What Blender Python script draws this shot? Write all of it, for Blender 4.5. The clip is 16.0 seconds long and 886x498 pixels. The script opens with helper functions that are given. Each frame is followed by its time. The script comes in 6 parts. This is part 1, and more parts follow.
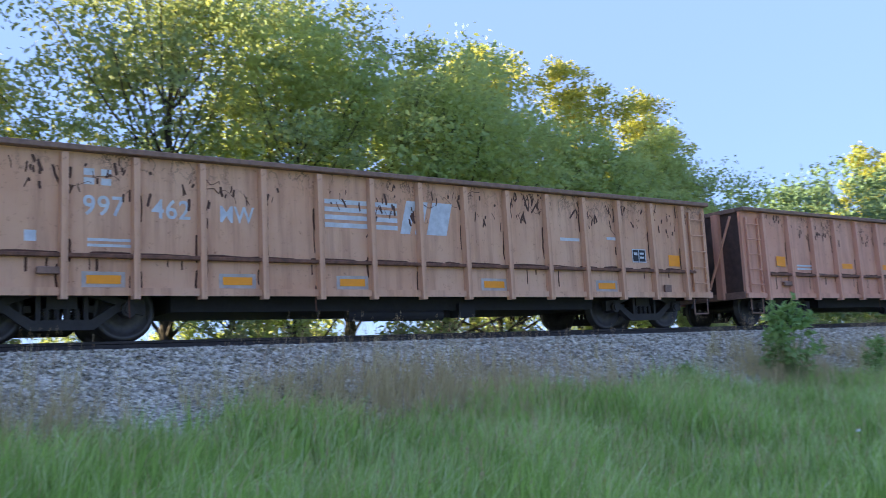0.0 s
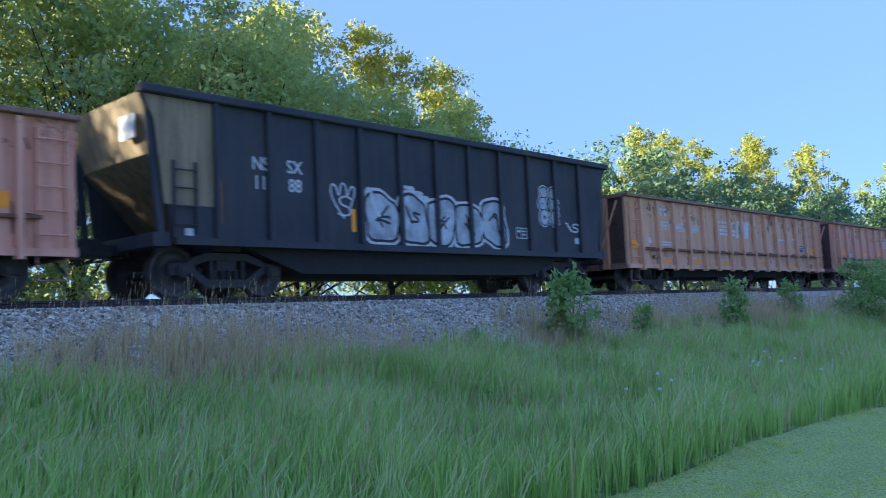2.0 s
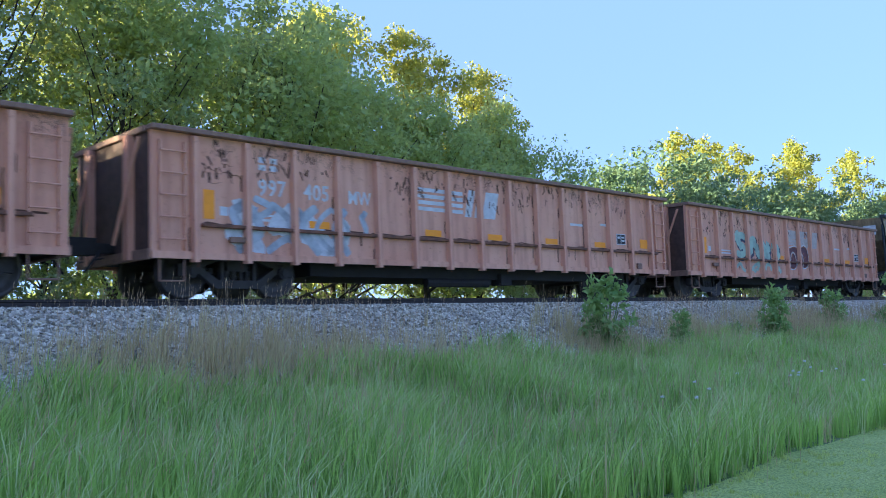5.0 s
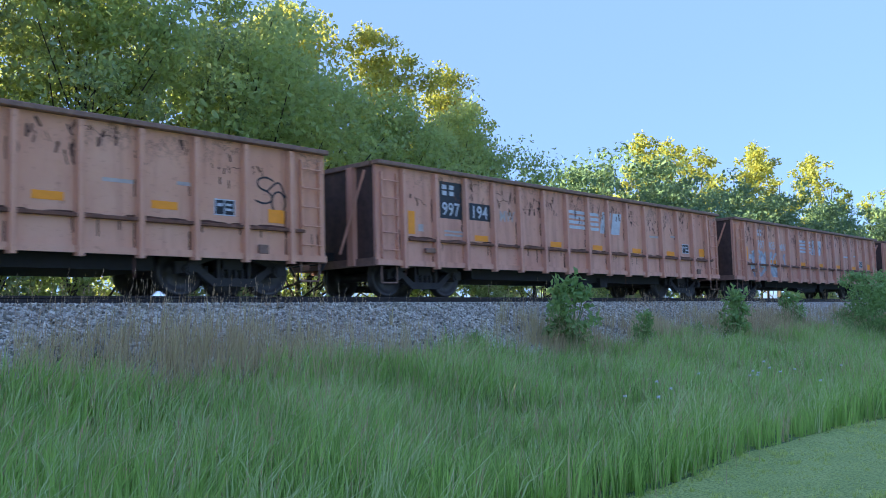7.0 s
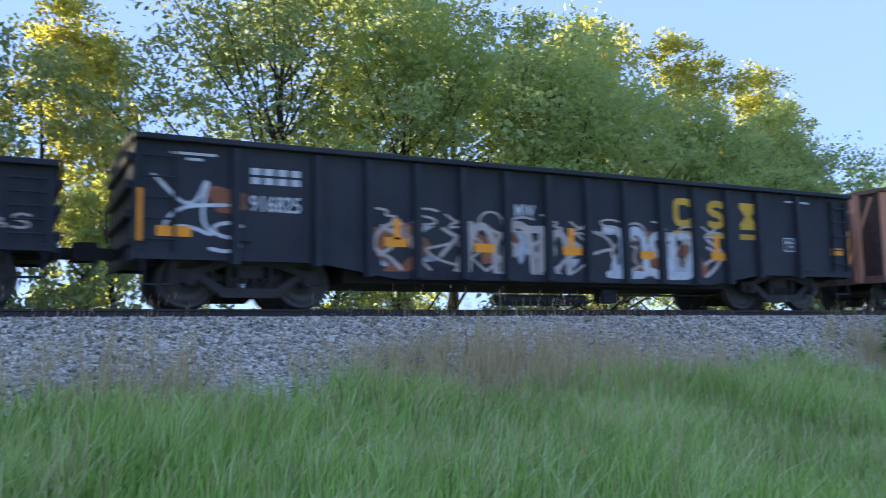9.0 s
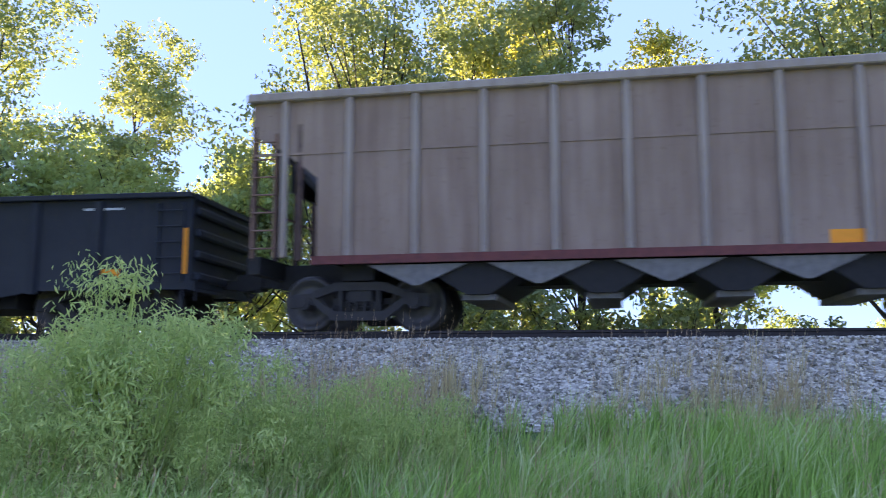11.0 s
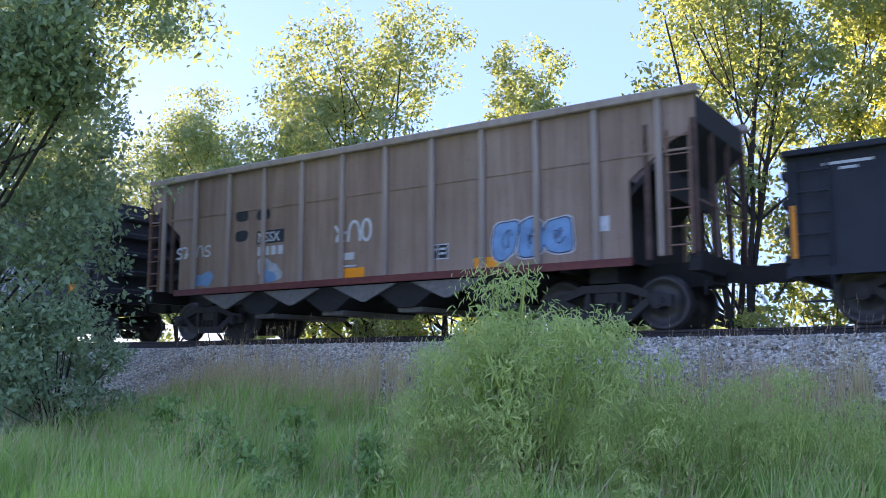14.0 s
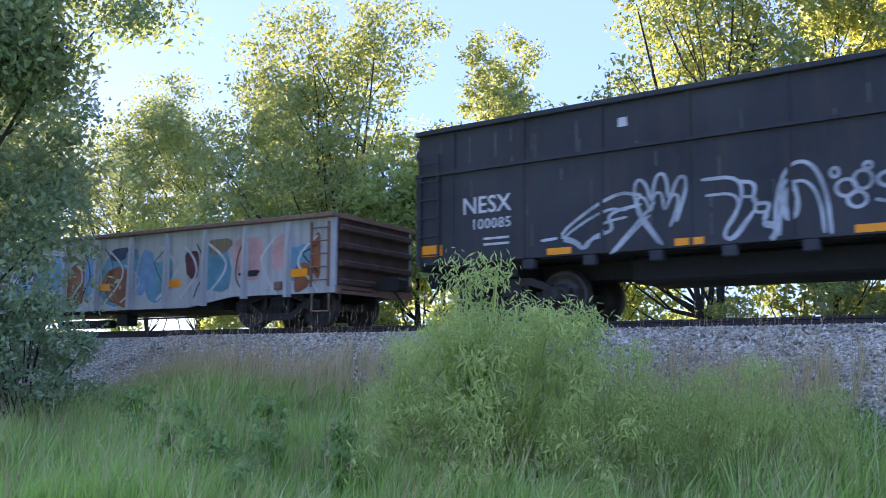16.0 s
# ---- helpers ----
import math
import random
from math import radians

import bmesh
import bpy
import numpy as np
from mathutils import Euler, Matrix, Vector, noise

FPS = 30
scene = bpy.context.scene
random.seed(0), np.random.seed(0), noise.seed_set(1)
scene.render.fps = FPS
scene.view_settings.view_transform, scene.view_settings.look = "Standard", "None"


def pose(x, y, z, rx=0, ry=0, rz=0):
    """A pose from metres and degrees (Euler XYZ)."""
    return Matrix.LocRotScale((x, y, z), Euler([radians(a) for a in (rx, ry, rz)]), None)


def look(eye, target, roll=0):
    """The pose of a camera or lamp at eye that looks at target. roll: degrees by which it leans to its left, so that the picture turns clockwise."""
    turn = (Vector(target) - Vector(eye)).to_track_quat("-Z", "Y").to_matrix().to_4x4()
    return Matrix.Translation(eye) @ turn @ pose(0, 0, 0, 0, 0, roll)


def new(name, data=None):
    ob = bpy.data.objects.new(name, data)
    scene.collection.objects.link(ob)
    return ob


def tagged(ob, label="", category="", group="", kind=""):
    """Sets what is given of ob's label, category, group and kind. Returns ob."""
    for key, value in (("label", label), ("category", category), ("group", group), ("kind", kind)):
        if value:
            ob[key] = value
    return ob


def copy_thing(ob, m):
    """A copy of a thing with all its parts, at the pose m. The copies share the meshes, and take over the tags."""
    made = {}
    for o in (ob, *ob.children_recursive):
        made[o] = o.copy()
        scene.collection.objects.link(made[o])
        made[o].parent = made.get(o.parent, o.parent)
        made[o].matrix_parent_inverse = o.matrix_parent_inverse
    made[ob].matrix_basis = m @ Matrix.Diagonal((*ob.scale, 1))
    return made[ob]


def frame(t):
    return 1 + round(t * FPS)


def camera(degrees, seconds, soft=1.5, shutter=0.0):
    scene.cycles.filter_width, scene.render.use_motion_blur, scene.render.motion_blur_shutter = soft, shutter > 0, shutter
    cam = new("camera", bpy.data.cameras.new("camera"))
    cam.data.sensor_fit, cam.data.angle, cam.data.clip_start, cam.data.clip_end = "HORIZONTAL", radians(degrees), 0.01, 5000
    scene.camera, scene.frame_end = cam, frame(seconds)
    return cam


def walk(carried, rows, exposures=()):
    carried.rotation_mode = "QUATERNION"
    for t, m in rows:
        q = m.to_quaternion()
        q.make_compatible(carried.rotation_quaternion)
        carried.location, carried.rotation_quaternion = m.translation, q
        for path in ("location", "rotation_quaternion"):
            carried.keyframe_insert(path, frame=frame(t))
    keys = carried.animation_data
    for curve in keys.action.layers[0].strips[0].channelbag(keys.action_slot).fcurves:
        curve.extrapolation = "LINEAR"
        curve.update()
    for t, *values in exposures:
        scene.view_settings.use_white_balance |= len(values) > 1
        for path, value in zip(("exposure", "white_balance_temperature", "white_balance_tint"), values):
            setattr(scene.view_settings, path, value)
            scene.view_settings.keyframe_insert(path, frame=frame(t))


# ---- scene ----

# ---------------------------------------------------------------- camera
EYE = 1.55                     # eye height over the lawn
PATH = [
    (0.0, -33.47, 7.45, 2.66),
    (0.5, -45.49, 6.05, 2.58),
    (1.0, -50.78, 5.00, 2.48),
    (1.5, -50.72, 4.45, 2.67),
    (2.0, -46.90, 4.51, 2.63),
    (2.5, -42.58, 4.90, 2.57),
    (3.0, -40.60, 5.20, 2.32),
    (3.5, -40.63, 5.24, 2.08),
    (4.0, -41.76, 5.11, 1.91),
    (4.5, -43.28, 4.96, 1.86),
    (7.0, -46.88, 4.73, 1.43),
    (7.5, -46.26, 4.88, 1.33),
    (8.0, -43.41, 5.14, 1.27),
    (8.5, -37.49, 5.53, 1.19),
    (9.0, -26.76, 6.02, 0.90),
    (9.5, -14.57, 6.63, 0.69),
    (10.0, -3.68, 7.20, 0.35),
    (10.2, -0.02, 7.37, 0.21),
    (12.3, 25.49, 7.69, 0.09),
    (12.5, 27.48, 7.68, 0.10),
    (13.0, 31.83, 7.68, 0.16),
    (13.5, 34.84, 7.63, 0.15),
    (14.0, 36.76, 7.53, 0.06),
    (14.5, 37.70, 7.32, -0.05),
    (15.0, 38.08, 7.16, -0.17),
    (15.5, 37.68, 7.00, -0.17),
    (16.0, 34.95, 6.87, 0.01),
]


# ---------------------------------------------------------------- train timetable
SPEED, GAIN = 10.20, 0.107     # metres a second, and what it gains each second
TRACK_Y, RAIL = 14.0, 2.07     # centre line of the track, top of the rail


def bend(x):
    """The track swings gently towards the meadow as it runs to -x."""
    return -2.45 * (1 - np.cos(np.pi * np.clip(-(np.asarray(x, float) + 4.0) / 60.0, 0, 1)))


def heading(x):
    return math.degrees(math.atan(float(bend(x + 0.5) - bend(x - 0.5))))


def run(t):
    return SPEED * t + GAIN * t * t / 2


# the clip brightens and warms as it turns towards the sun
EXPOSURES = [(0, 2.52, 6150, 8), (0.5, 2.44, 5700, 7), (1.0, 2.24, 5200, 7), (1.6, 2.19, 5100, 7), (3.0, 2.54, 5800, 7), (4.7, 2.52, 5700, 5), (7.0, 2.38, 5700, 4), (8.5, 2.44, 5700, 5), (9.5, 2.76, 6500, 13), (10.2, 2.80, 6450, 15), (12.3, 2.74, 6150, 15), (16, 2.74, 6150, 15)]
cam = camera(54.3, 16.0, 0.8, 0.18)
walk(cam, [(t, pose(0, 0, EYE, 90 + pitch, roll, yaw)) for t, yaw, pitch, roll in PATH], EXPOSURES)

# ---------------------------------------------------------------- world, sun
SUN_AZ, SUN_EL = -60.0, 13.0   # from straight over the track towards -x; height
world = bpy.data.worlds.new("sky")
scene.world = world
world.use_nodes = True
wn = world.node_tree.nodes
sky = wn.new("ShaderNodeTexSky")
sky.sky_type = "NISHITA"
sky.sun_disc = False
sky.sun_elevation = radians(SUN_EL)
sky.sun_rotation = radians(SUN_AZ)
sky.air_density, sky.dust_density, sky.ozone_density = 0.6, 0.12, 1.5
wn["Background"].inputs["Strength"].default_value = 0.15
# an even blue mixed over the clear sky, added to lift the shaded side
even_blue = wn.new("ShaderNodeMix")
even_blue.data_type = "RGBA"
even_blue.inputs[0].default_value = 0.92
even_blue.inputs[7].default_value = (0.53, 0.75, 1.50, 1)
world.node_tree.links.new(sky.outputs[0], even_blue.inputs[6])
world.node_tree.links.new(even_blue.outputs[2], wn["Background"].inputs["Color"])
sun = new("sun", bpy.data.lights.new("sun", "SUN"))
sun.data.energy, sun.data.angle, sun.data.color = 4.5, radians(0.6), (1.0, 0.80, 0.50)
sun_from = Vector((math.sin(radians(SUN_AZ)) * math.cos(radians(SUN_EL)), math.cos(radians(SUN_AZ)) * math.cos(radians(SUN_EL)), math.sin(radians(SUN_EL))))
sun.matrix_world = look(sun_from * 100, (0, 0, 0))


# ---------------------------------------------------------------- materials
def nodes_of(name):
    m = bpy.data.materials.new(name)
    m.use_nodes = True
    nt = m.node_tree
    return m, nt, nt.nodes, nt.links, nt.nodes["Principled BSDF"]


def noise_of(nt, scale, detail=4, rough=0.55, stretch=(1, 1, 1), coords="Object"):
    tc, mp, nz = nt.nodes.new("ShaderNodeTexCoord"), nt.nodes.new("ShaderNodeMapping"), nt.nodes.new("ShaderNodeTexNoise")
    mp.inputs["Scale"].default_value = stretch
    nz.inputs["Scale"].default_value, nz.inputs["Detail"].default_value, nz.inputs["Roughness"].default_value = scale, detail, rough
    nt.links.new(tc.outputs[coords], mp.inputs[0])
    nt.links.new(mp.outputs[0], nz.inputs["Vector"])
    return nz.outputs["Fac"]


def ramp(nt, fac, *stops):
    r = nt.nodes.new("ShaderNodeValToRGB")
    els = r.color_ramp.elements
    while len(els) < len(stops):
        els.new(0.5)
    for e, (at, c) in zip(els, stops):
        e.position = at
        e.color = (*c, 1) if len(c) == 3 else c
    nt.links.new(fac, r.inputs[0])
    return r.outputs[0]


def mix(nt, fac, a, b):
    n = nt.nodes.new("ShaderNodeMix")
    n.data_type = "RGBA"
    for key, v in ((0, fac), (6, a), (7, b)):
        if hasattr(v, "links") or hasattr(v, "is_linked"):
            nt.links.new(v, n.inputs[key])
        else:
            n.inputs[key].default_value = v if key == 0 else (*v, 1)
    return n.outputs[2]


def bumped(nt, bsdf, height, strength=0.3, distance=0.02):
    b = nt.nodes.new("ShaderNodeBump")
    b.inputs["Strength"].default_value, b.inputs["Distance"].default_value = strength, distance
    nt.links.new(height, b.inputs["Height"])
    nt.links.new(b.outputs[0], bsdf.inputs["Normal"])


def car_paint(name, base, faded, rust, rusty=0.55, rough=0.6, scrapes=0.0, gloss=0.35):
    """Weathered paint: faded patches, vertical streaks, rust blooms, scrapes by the rim."""
    m, nt, n, l, b = nodes_of(name)
    big = noise_of(nt, 0.55, 5)
    col = ramp(nt, big, (0.32, base), (0.68, faded))
    streak = noise_of(nt, 3.0, 5, 0.6, (2.2, 2.2, 0.16))
    col = mix(nt, ramp(nt, streak, (rusty - 0.08, (0, 0, 0)), (rusty + 0.22, (0.55, 0.55, 0.55))), col, rust)
    fine = noise_of(nt, 14, 6, 0.7)
    col = mix(nt, ramp(nt, fine, (0.60, (0, 0, 0)), (0.72, (0.7, 0.7, 0.7))), col, rust)
    if scrapes:
        tc, sep = n.new("ShaderNodeTexCoord"), n.new("ShaderNodeSeparateXYZ")
        l.new(tc.outputs["Object"], sep.inputs[0])
        band = n.new("ShaderNodeMapRange")
        band.inputs[1].default_value, band.inputs[2].default_value = 2.0, 2.65
        l.new(sep.outputs[2], band.inputs[0])
        torn = noise_of(nt, 3.4, 6, 0.68, (1.0, 1.0, 0.6))
        line = n.new("ShaderNodeMath")
        line.operation = "SUBTRACT"
        l.new(torn, line.inputs[0])
        line.inputs[1].default_value = 0.5
        ab = n.new("ShaderNodeMath")
        ab.operation = "ABSOLUTE"
        l.new(line.outputs[0], ab.inputs[0])
        thin = ramp(nt, ab.outputs[0], (0.0, (1, 1, 1)), (0.022, (0, 0, 0)))
        mu = n.new("ShaderNodeMath")
        mu.operation = "MULTIPLY"
        l.new(thin, mu.inputs[0])
        l.new(band.outputs[0], mu.inputs[1])
        spots = ramp(nt, noise_of(nt, 0.9, 3), (0.42, (0, 0, 0)), (0.55, (1, 1, 1)))
        ms = n.new("ShaderNodeMath")
        ms.operation = "MULTIPLY"
        l.new(mu.outputs[0], ms.inputs[0])
        l.new(spots, ms.inputs[1])
        mu = ms
        mm = n.new("ShaderNodeMath")
        mm.operation = "MULTIPLY"
        mm.inputs[1].default_value = scrapes
        l.new(mu.outputs[0], mm.inputs[0])
        col = mix(nt, mm.outputs[0], col, (0.035, 0.022, 0.018))
    l.new(col, b.inputs["Base Color"])
    b.inputs["Roughness"].default_value = rough
    b.inputs["Specular IOR Level"].default_value = gloss
    bumped(nt, b, noise_of(nt, 1.6, 3), 0.35, 0.05)
    return m


def plain(name, color, rough=0.6, metal=0.0, vary=0.35, scale=9):
    m, nt, n, l, b = nodes_of(name)
    dark = tuple(c * (1 - vary) for c in color)
    l.new(ramp(nt, noise_of(nt, scale, 5, 0.65), (0.35, dark), (0.65, color)), b.inputs["Base Color"])
    b.inputs["Roughness"].default_value, b.inputs["Metallic"].default_value = rough, metal
    return m


def leafy(name, dark, light, glow, share=0.5, rough=0.55):
    """Leaves: two-tone, and sunlight passes through them."""
    m, nt, n, l, b = nodes_of(name)
    geo = n.new("ShaderNodeNewGeometry")
    col = ramp(nt, geo.outputs["Random Per Island"], (0.1, dark), (0.9, light))
    clump = noise_of(nt, 0.6, 3)
    col = mix(nt, ramp(nt, clump, (0.4, (0, 0, 0)), (0.7, (0.6, 0.6, 0.6))), col, light)
    l.new(col, b.inputs["Base Color"])
    b.inputs["Roughness"].default_value = rough
    b.inputs["Specular IOR Level"].default_value = 0.3
    tr = n.new("ShaderNodeBsdfTranslucent")
    tr.inputs["Color"].default_value = (*glow, 1)
    mx = n.new("ShaderNodeMixShader")
    mx.inputs[0].default_value = share
    l.new(b.outputs[0], mx.inputs[1])
    l.new(tr.outputs[0], mx.inputs[2])
    l.new(mx.outputs[0], n["Material Output"].inputs["Surface"])
    return m


M_TAN = car_paint("tan_paint", (0.60, 0.310, 0.178), (0.69, 0.415, 0.265), (0.24, 0.09, 0.045), scrapes=1.0)
M_PINK = car_paint("pink_paint", (0.63, 0.295, 0.195), (0.71, 0.39, 0.27), (0.26, 0.09, 0.05), scrapes=1.0)
M_SALMON = car_paint("salmon_paint", (0.63, 0.30, 0.18), (0.71, 0.39, 0.255), (0.27, 0.10, 0.055), 0.6, scrapes=0.9)
M_ROSE = car_paint("rose_paint", (0.62, 0.29, 0.185), (0.71, 0.385, 0.26), (0.26, 0.10, 0.065), scrapes=0.6)
M_BLACK = car_paint("black_paint", (0.020, 0.023, 0.031), (0.042, 0.045, 0.054), (0.060, 0.046, 0.042), 0.62, 0.6, gloss=0.2)
M_COAL = car_paint("coal_black_paint", (0.030, 0.033, 0.041), (0.060, 0.063, 0.072), (0.080, 0.060, 0.050), 0.56, 0.6, gloss=0.2)
M_BROWN = car_paint("brown_steel", (0.255, 0.178, 0.130), (0.355, 0.258, 0.200), (0.15, 0.08, 0.052), 0.48, 0.6)
M_GREYCAR = car_paint("grey_paint", (0.38, 0.40, 0.43), (0.52, 0.52, 0.53), (0.16, 0.10, 0.07), 0.55, 0.6)
M_BUFF = car_paint("buff_paint", (0.25, 0.19, 0.11), (0.33, 0.25, 0.15), (0.05, 0.036, 0.027), 0.42)
M_PALE = car_paint("pale_rib_steel", (0.30, 0.235, 0.19), (0.40, 0.33, 0.28), (0.15, 0.09, 0.06), 0.55, 0.6)
M_RIM = plain("rim_steel", (0.27, 0.155, 0.11), 0.7)
M_LEDGE = plain("rusted_ledge", (0.22, 0.095, 0.055), 0.75, 0, 0.6, 6)
M_RED = plain("red_sill", (0.16, 0.035, 0.03), 0.6)
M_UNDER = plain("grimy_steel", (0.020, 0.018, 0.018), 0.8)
M_TRUCK = plain("truck_iron", (0.042, 0.037, 0.036), 0.75)
M_WHEEL = plain("wheel_steel", (0.085, 0.077, 0.074), 0.5, 0.4)
M_GREY = plain("hopper_chute", (0.20, 0.185, 0.175), 0.65)
M_ORANGE = plain("orange_reflector", (0.95, 0.33, 0.003), 0.5, 0, 0.10)
M_WHITE = plain("white_stencil", (0.62, 0.63, 0.66), 0.6, 0, 0.3, 5)
M_FAINT = plain("faded_stencil", (0.52, 0.44, 0.40), 0.7, 0, 0.3, 5)
M_YELLOW = plain("yellow_lettering", (0.72, 0.42, 0.035), 0.6, 0, 0.35, 4)
M_PATCH = plain("dark_patch", (0.022, 0.027, 0.035), 0.6)
M_RAIL = plain("rail_steel", (0.055, 0.045, 0.042), 0.6, 0.4)
M_TIE = plain("tie_wood", (0.06, 0.05, 0.042), 0.9)
M_BARK = plain("bark", (0.055, 0.045, 0.036), 0.95, 0, 0.5, 12)
M_STAIN = plain("rust_stain", (0.13, 0.052, 0.03), 0.85, 0, 0.6, 9)
M_SCRAPE = plain("torn_paint", (0.13, 0.062, 0.042), 0.85, 0, 0.5, 20)
M_AQUA = plain("aqua_spray", (0.40, 0.54, 0.44), 0.6, 0, 0.4, 3)
M_MAROON = plain("maroon_spray", (0.13, 0.028, 0.038), 0.6, 0, 0.5, 3)
M_BLUE = plain("blue_spray", (0.20, 0.36, 0.60), 0.6, 0, 0.3, 3)
M_NAVY = plain("navy_spray", (0.04, 0.05, 0.10), 0.6, 0, 0.4, 3)
M_SILVER = plain("silver_spray", (0.50, 0.53, 0.58), 0.55, 0, 0.55, 2.2)
M_INK = plain("black_spray", (0.015, 0.015, 0.018), 0.6)
M_TEALCAR = plain("turquoise_spray", (0.16, 0.36, 0.50), 0.6, 0, 0.4, 2)
M_SKIN = plain("pink_spray", (0.62, 0.36, 0.36), 0.6, 0, 0.3, 2)
M_RUSTY = plain("rust_spray", (0.34, 0.12, 0.05), 0.7, 0, 0.5, 3)

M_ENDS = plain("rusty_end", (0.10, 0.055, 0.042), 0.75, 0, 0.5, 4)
SAPLING = leafy("sapling_leaf", (0.15, 0.27, 0.09), (0.36, 0.50, 0.18), (0.36, 0.48, 0.14), 0.42)
LEAF = leafy("leaf_green", (0.16, 0.25, 0.10), (0.37, 0.48, 0.20), (0.60, 0.63, 0.17), 0.48)
# distance haze is put into this leaf colour: darker and bluer
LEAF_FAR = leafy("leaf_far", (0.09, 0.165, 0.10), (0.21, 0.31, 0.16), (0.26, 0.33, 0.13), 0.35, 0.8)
LEAF_OLIVE = leafy("leaf_olive", (0.13, 0.20, 0.09), (0.32, 0.41, 0.18), (0.40, 0.41, 0.11), 0.36)
# the sun's yellow on the high crowns is put into this leaf colour
LEAF_SUNLIT = leafy("leaf_gold", (0.16, 0.21, 0.06), (0.32, 0.35, 0.09), (0.66, 0.60, 0.10), 0.5)
LEAF_NEAR = leafy("leaf_near", (0.12, 0.19, 0.10), (0.34, 0.44, 0.25), (0.32, 0.38, 0.18), 0.36)
WEED = leafy("weed_leaf", (0.36, 0.47, 0.12), (0.82, 0.86, 0.30), (0.50, 0.60, 0.24), 0.5)
GRASS = leafy("grass_blade", (0.08, 0.18, 0.025), (0.54, 0.74, 0.17), (0.44, 0.60, 0.16), 0.42)
ARCHING = leafy("pale_grass_blade", (0.44, 0.55, 0.17), (0.82, 0.84, 0.46), (0.46, 0.60, 0.20), 0.4)
STRAW = leafy("dry_grass", (0.40, 0.33, 0.14), (0.78, 0.67, 0.36), (0.56, 0.45, 0.25), 0.35)
LAWN = leafy("lawn_blade", (0.42, 0.50, 0.12), (0.70, 0.74, 0.25), (0.48, 0.56, 0.16), 0.42)
M_SEED = leafy("seed_head", (0.42, 0.27, 0.14), (0.66, 0.48, 0.28), (0.40, 0.30, 0.20), 0.3)
M_DIRT = plain("dried_dirt", (0.12, 0.12, 0.125), 0.8, 0, 0.5, 6)
PETAL = plain("white_petal", (0.75, 0.75, 0.72), 0.6, 0, 0.1)


def soil():
    m, nt, n, l, b = nodes_of("meadow_soil")
    col = ramp(nt, noise_of(nt, 1.2, 6), (0.3, (0.10, 0.17, 0.05)), (0.7, (0.19, 0.28, 0.09)))
    col = mix(nt, ramp(nt, noise_of(nt, 14, 5), (0.45, (0, 0, 0)), (0.7, (0.6, 0.6, 0.6))), col, (0.075, 0.065, 0.04))
    l.new(col, b.inputs["Base Color"])
    b.inputs["Roughness"].default_value = 0.95
    bumped(nt, b, noise_of(nt, 30, 4), 0.6, 0.03)
    return m


def stone(name, island):
    m, nt, n, l, b = nodes_of(name)
    if island:
        geo = n.new("ShaderNodeNewGeometry")
        fac = geo.outputs["Random Per Island"]
    else:
        v = n.new("ShaderNodeTexVoronoi")
        v.inputs["Scale"].default_value = 24
        tc = n.new("ShaderNodeTexCoord")
        l.new(tc.outputs["Object"], v.inputs["Vector"])
        sep = n.new("ShaderNodeSeparateColor")
        l.new(v.outputs["Color"], sep.inputs[0])
        fac = sep.outputs[0]
        bumped(nt, b, v.outputs["Distance"], 1.0, 0.05)
    col = ramp(nt, fac, (0.0, (0.19, 0.172, 0.130)), (0.5, (0.54, 0.49, 0.385)), (0.85, (0.73, 0.67, 0.54)), (1.0, (0.86, 0.80, 0.66)))
    col = mix(nt, ramp(nt, noise_of(nt, 0.9, 4), (0.5, (0, 0, 0)), (0.75, (0.35, 0.35, 0.35))), col, (0.20, 0.17, 0.15))
    l.new(col, b.inputs["Base Color"])
    b.inputs["Roughness"].default_value = 0.85
    return m


def lawn_soil():
    m, nt, n, l, b = nodes_of("mown_lawn")
    col = ramp(nt, noise_of(nt, 2.0, 6), (0.3, (0.36, 0.44, 0.11)), (0.7, (0.48, 0.55, 0.16)))
    col = mix(nt, ramp(nt, noise_of(nt, 40, 4), (0.42, (0, 0, 0)), (0.62, (0.85, 0.85, 0.85))), col, (0.17, 0.25, 0.06))
    l.new(col, b.inputs["Base Color"])
    b.inputs["Roughness"].default_value = 0.95
    bumped(nt, b, noise_of(nt, 60, 4), 0.8, 0.03)
    return m


M_LAWN = lawn_soil()
M_SOIL, M_STONE, M_BED = soil(), stone("ballast_stone", True), stone("ballast_bed", False)


# ---------------------------------------------------------------- building helpers
def np_mesh(name, verts, faces, mats=(), smooth=False):
    """A mesh from arrays: verts (n, 3), faces (m, k)."""
    verts, faces = np.asarray(verts, np.float32), np.asarray(faces, np.int32)
    me = bpy.data.meshes.new(name)
    me.vertices.add(len(verts))
    me.vertices.foreach_set("co", verts.ravel())
    k = faces.shape[1]
    me.loops.add(faces.size)
    me.loops.foreach_set("vertex_index", faces.ravel())
    me.polygons.add(len(faces))
    me.polygons.foreach_set("loop_start", np.arange(0, faces.size, k, dtype=np.int32))
    me.update(calc_edges=True)
    if smooth:
        me.polygons.foreach_set("use_smooth", np.ones(len(faces), bool))
    for m in mats:
        me.materials.append(m)
    return me


def part(name, bm, material, parent, label=""):
    """One mesh object under a thing or under a part. bm: a bmesh, or a mesh to share."""
    if isinstance(bm, bmesh.types.BMesh):
        me = bpy.data.meshes.new(name)
        bm.to_mesh(me)
        bm.free()
        me.materials.append(material)
    else:
        me = bm
    ob = new(name, me)
    ob.parent = parent
    return tagged(ob, label)


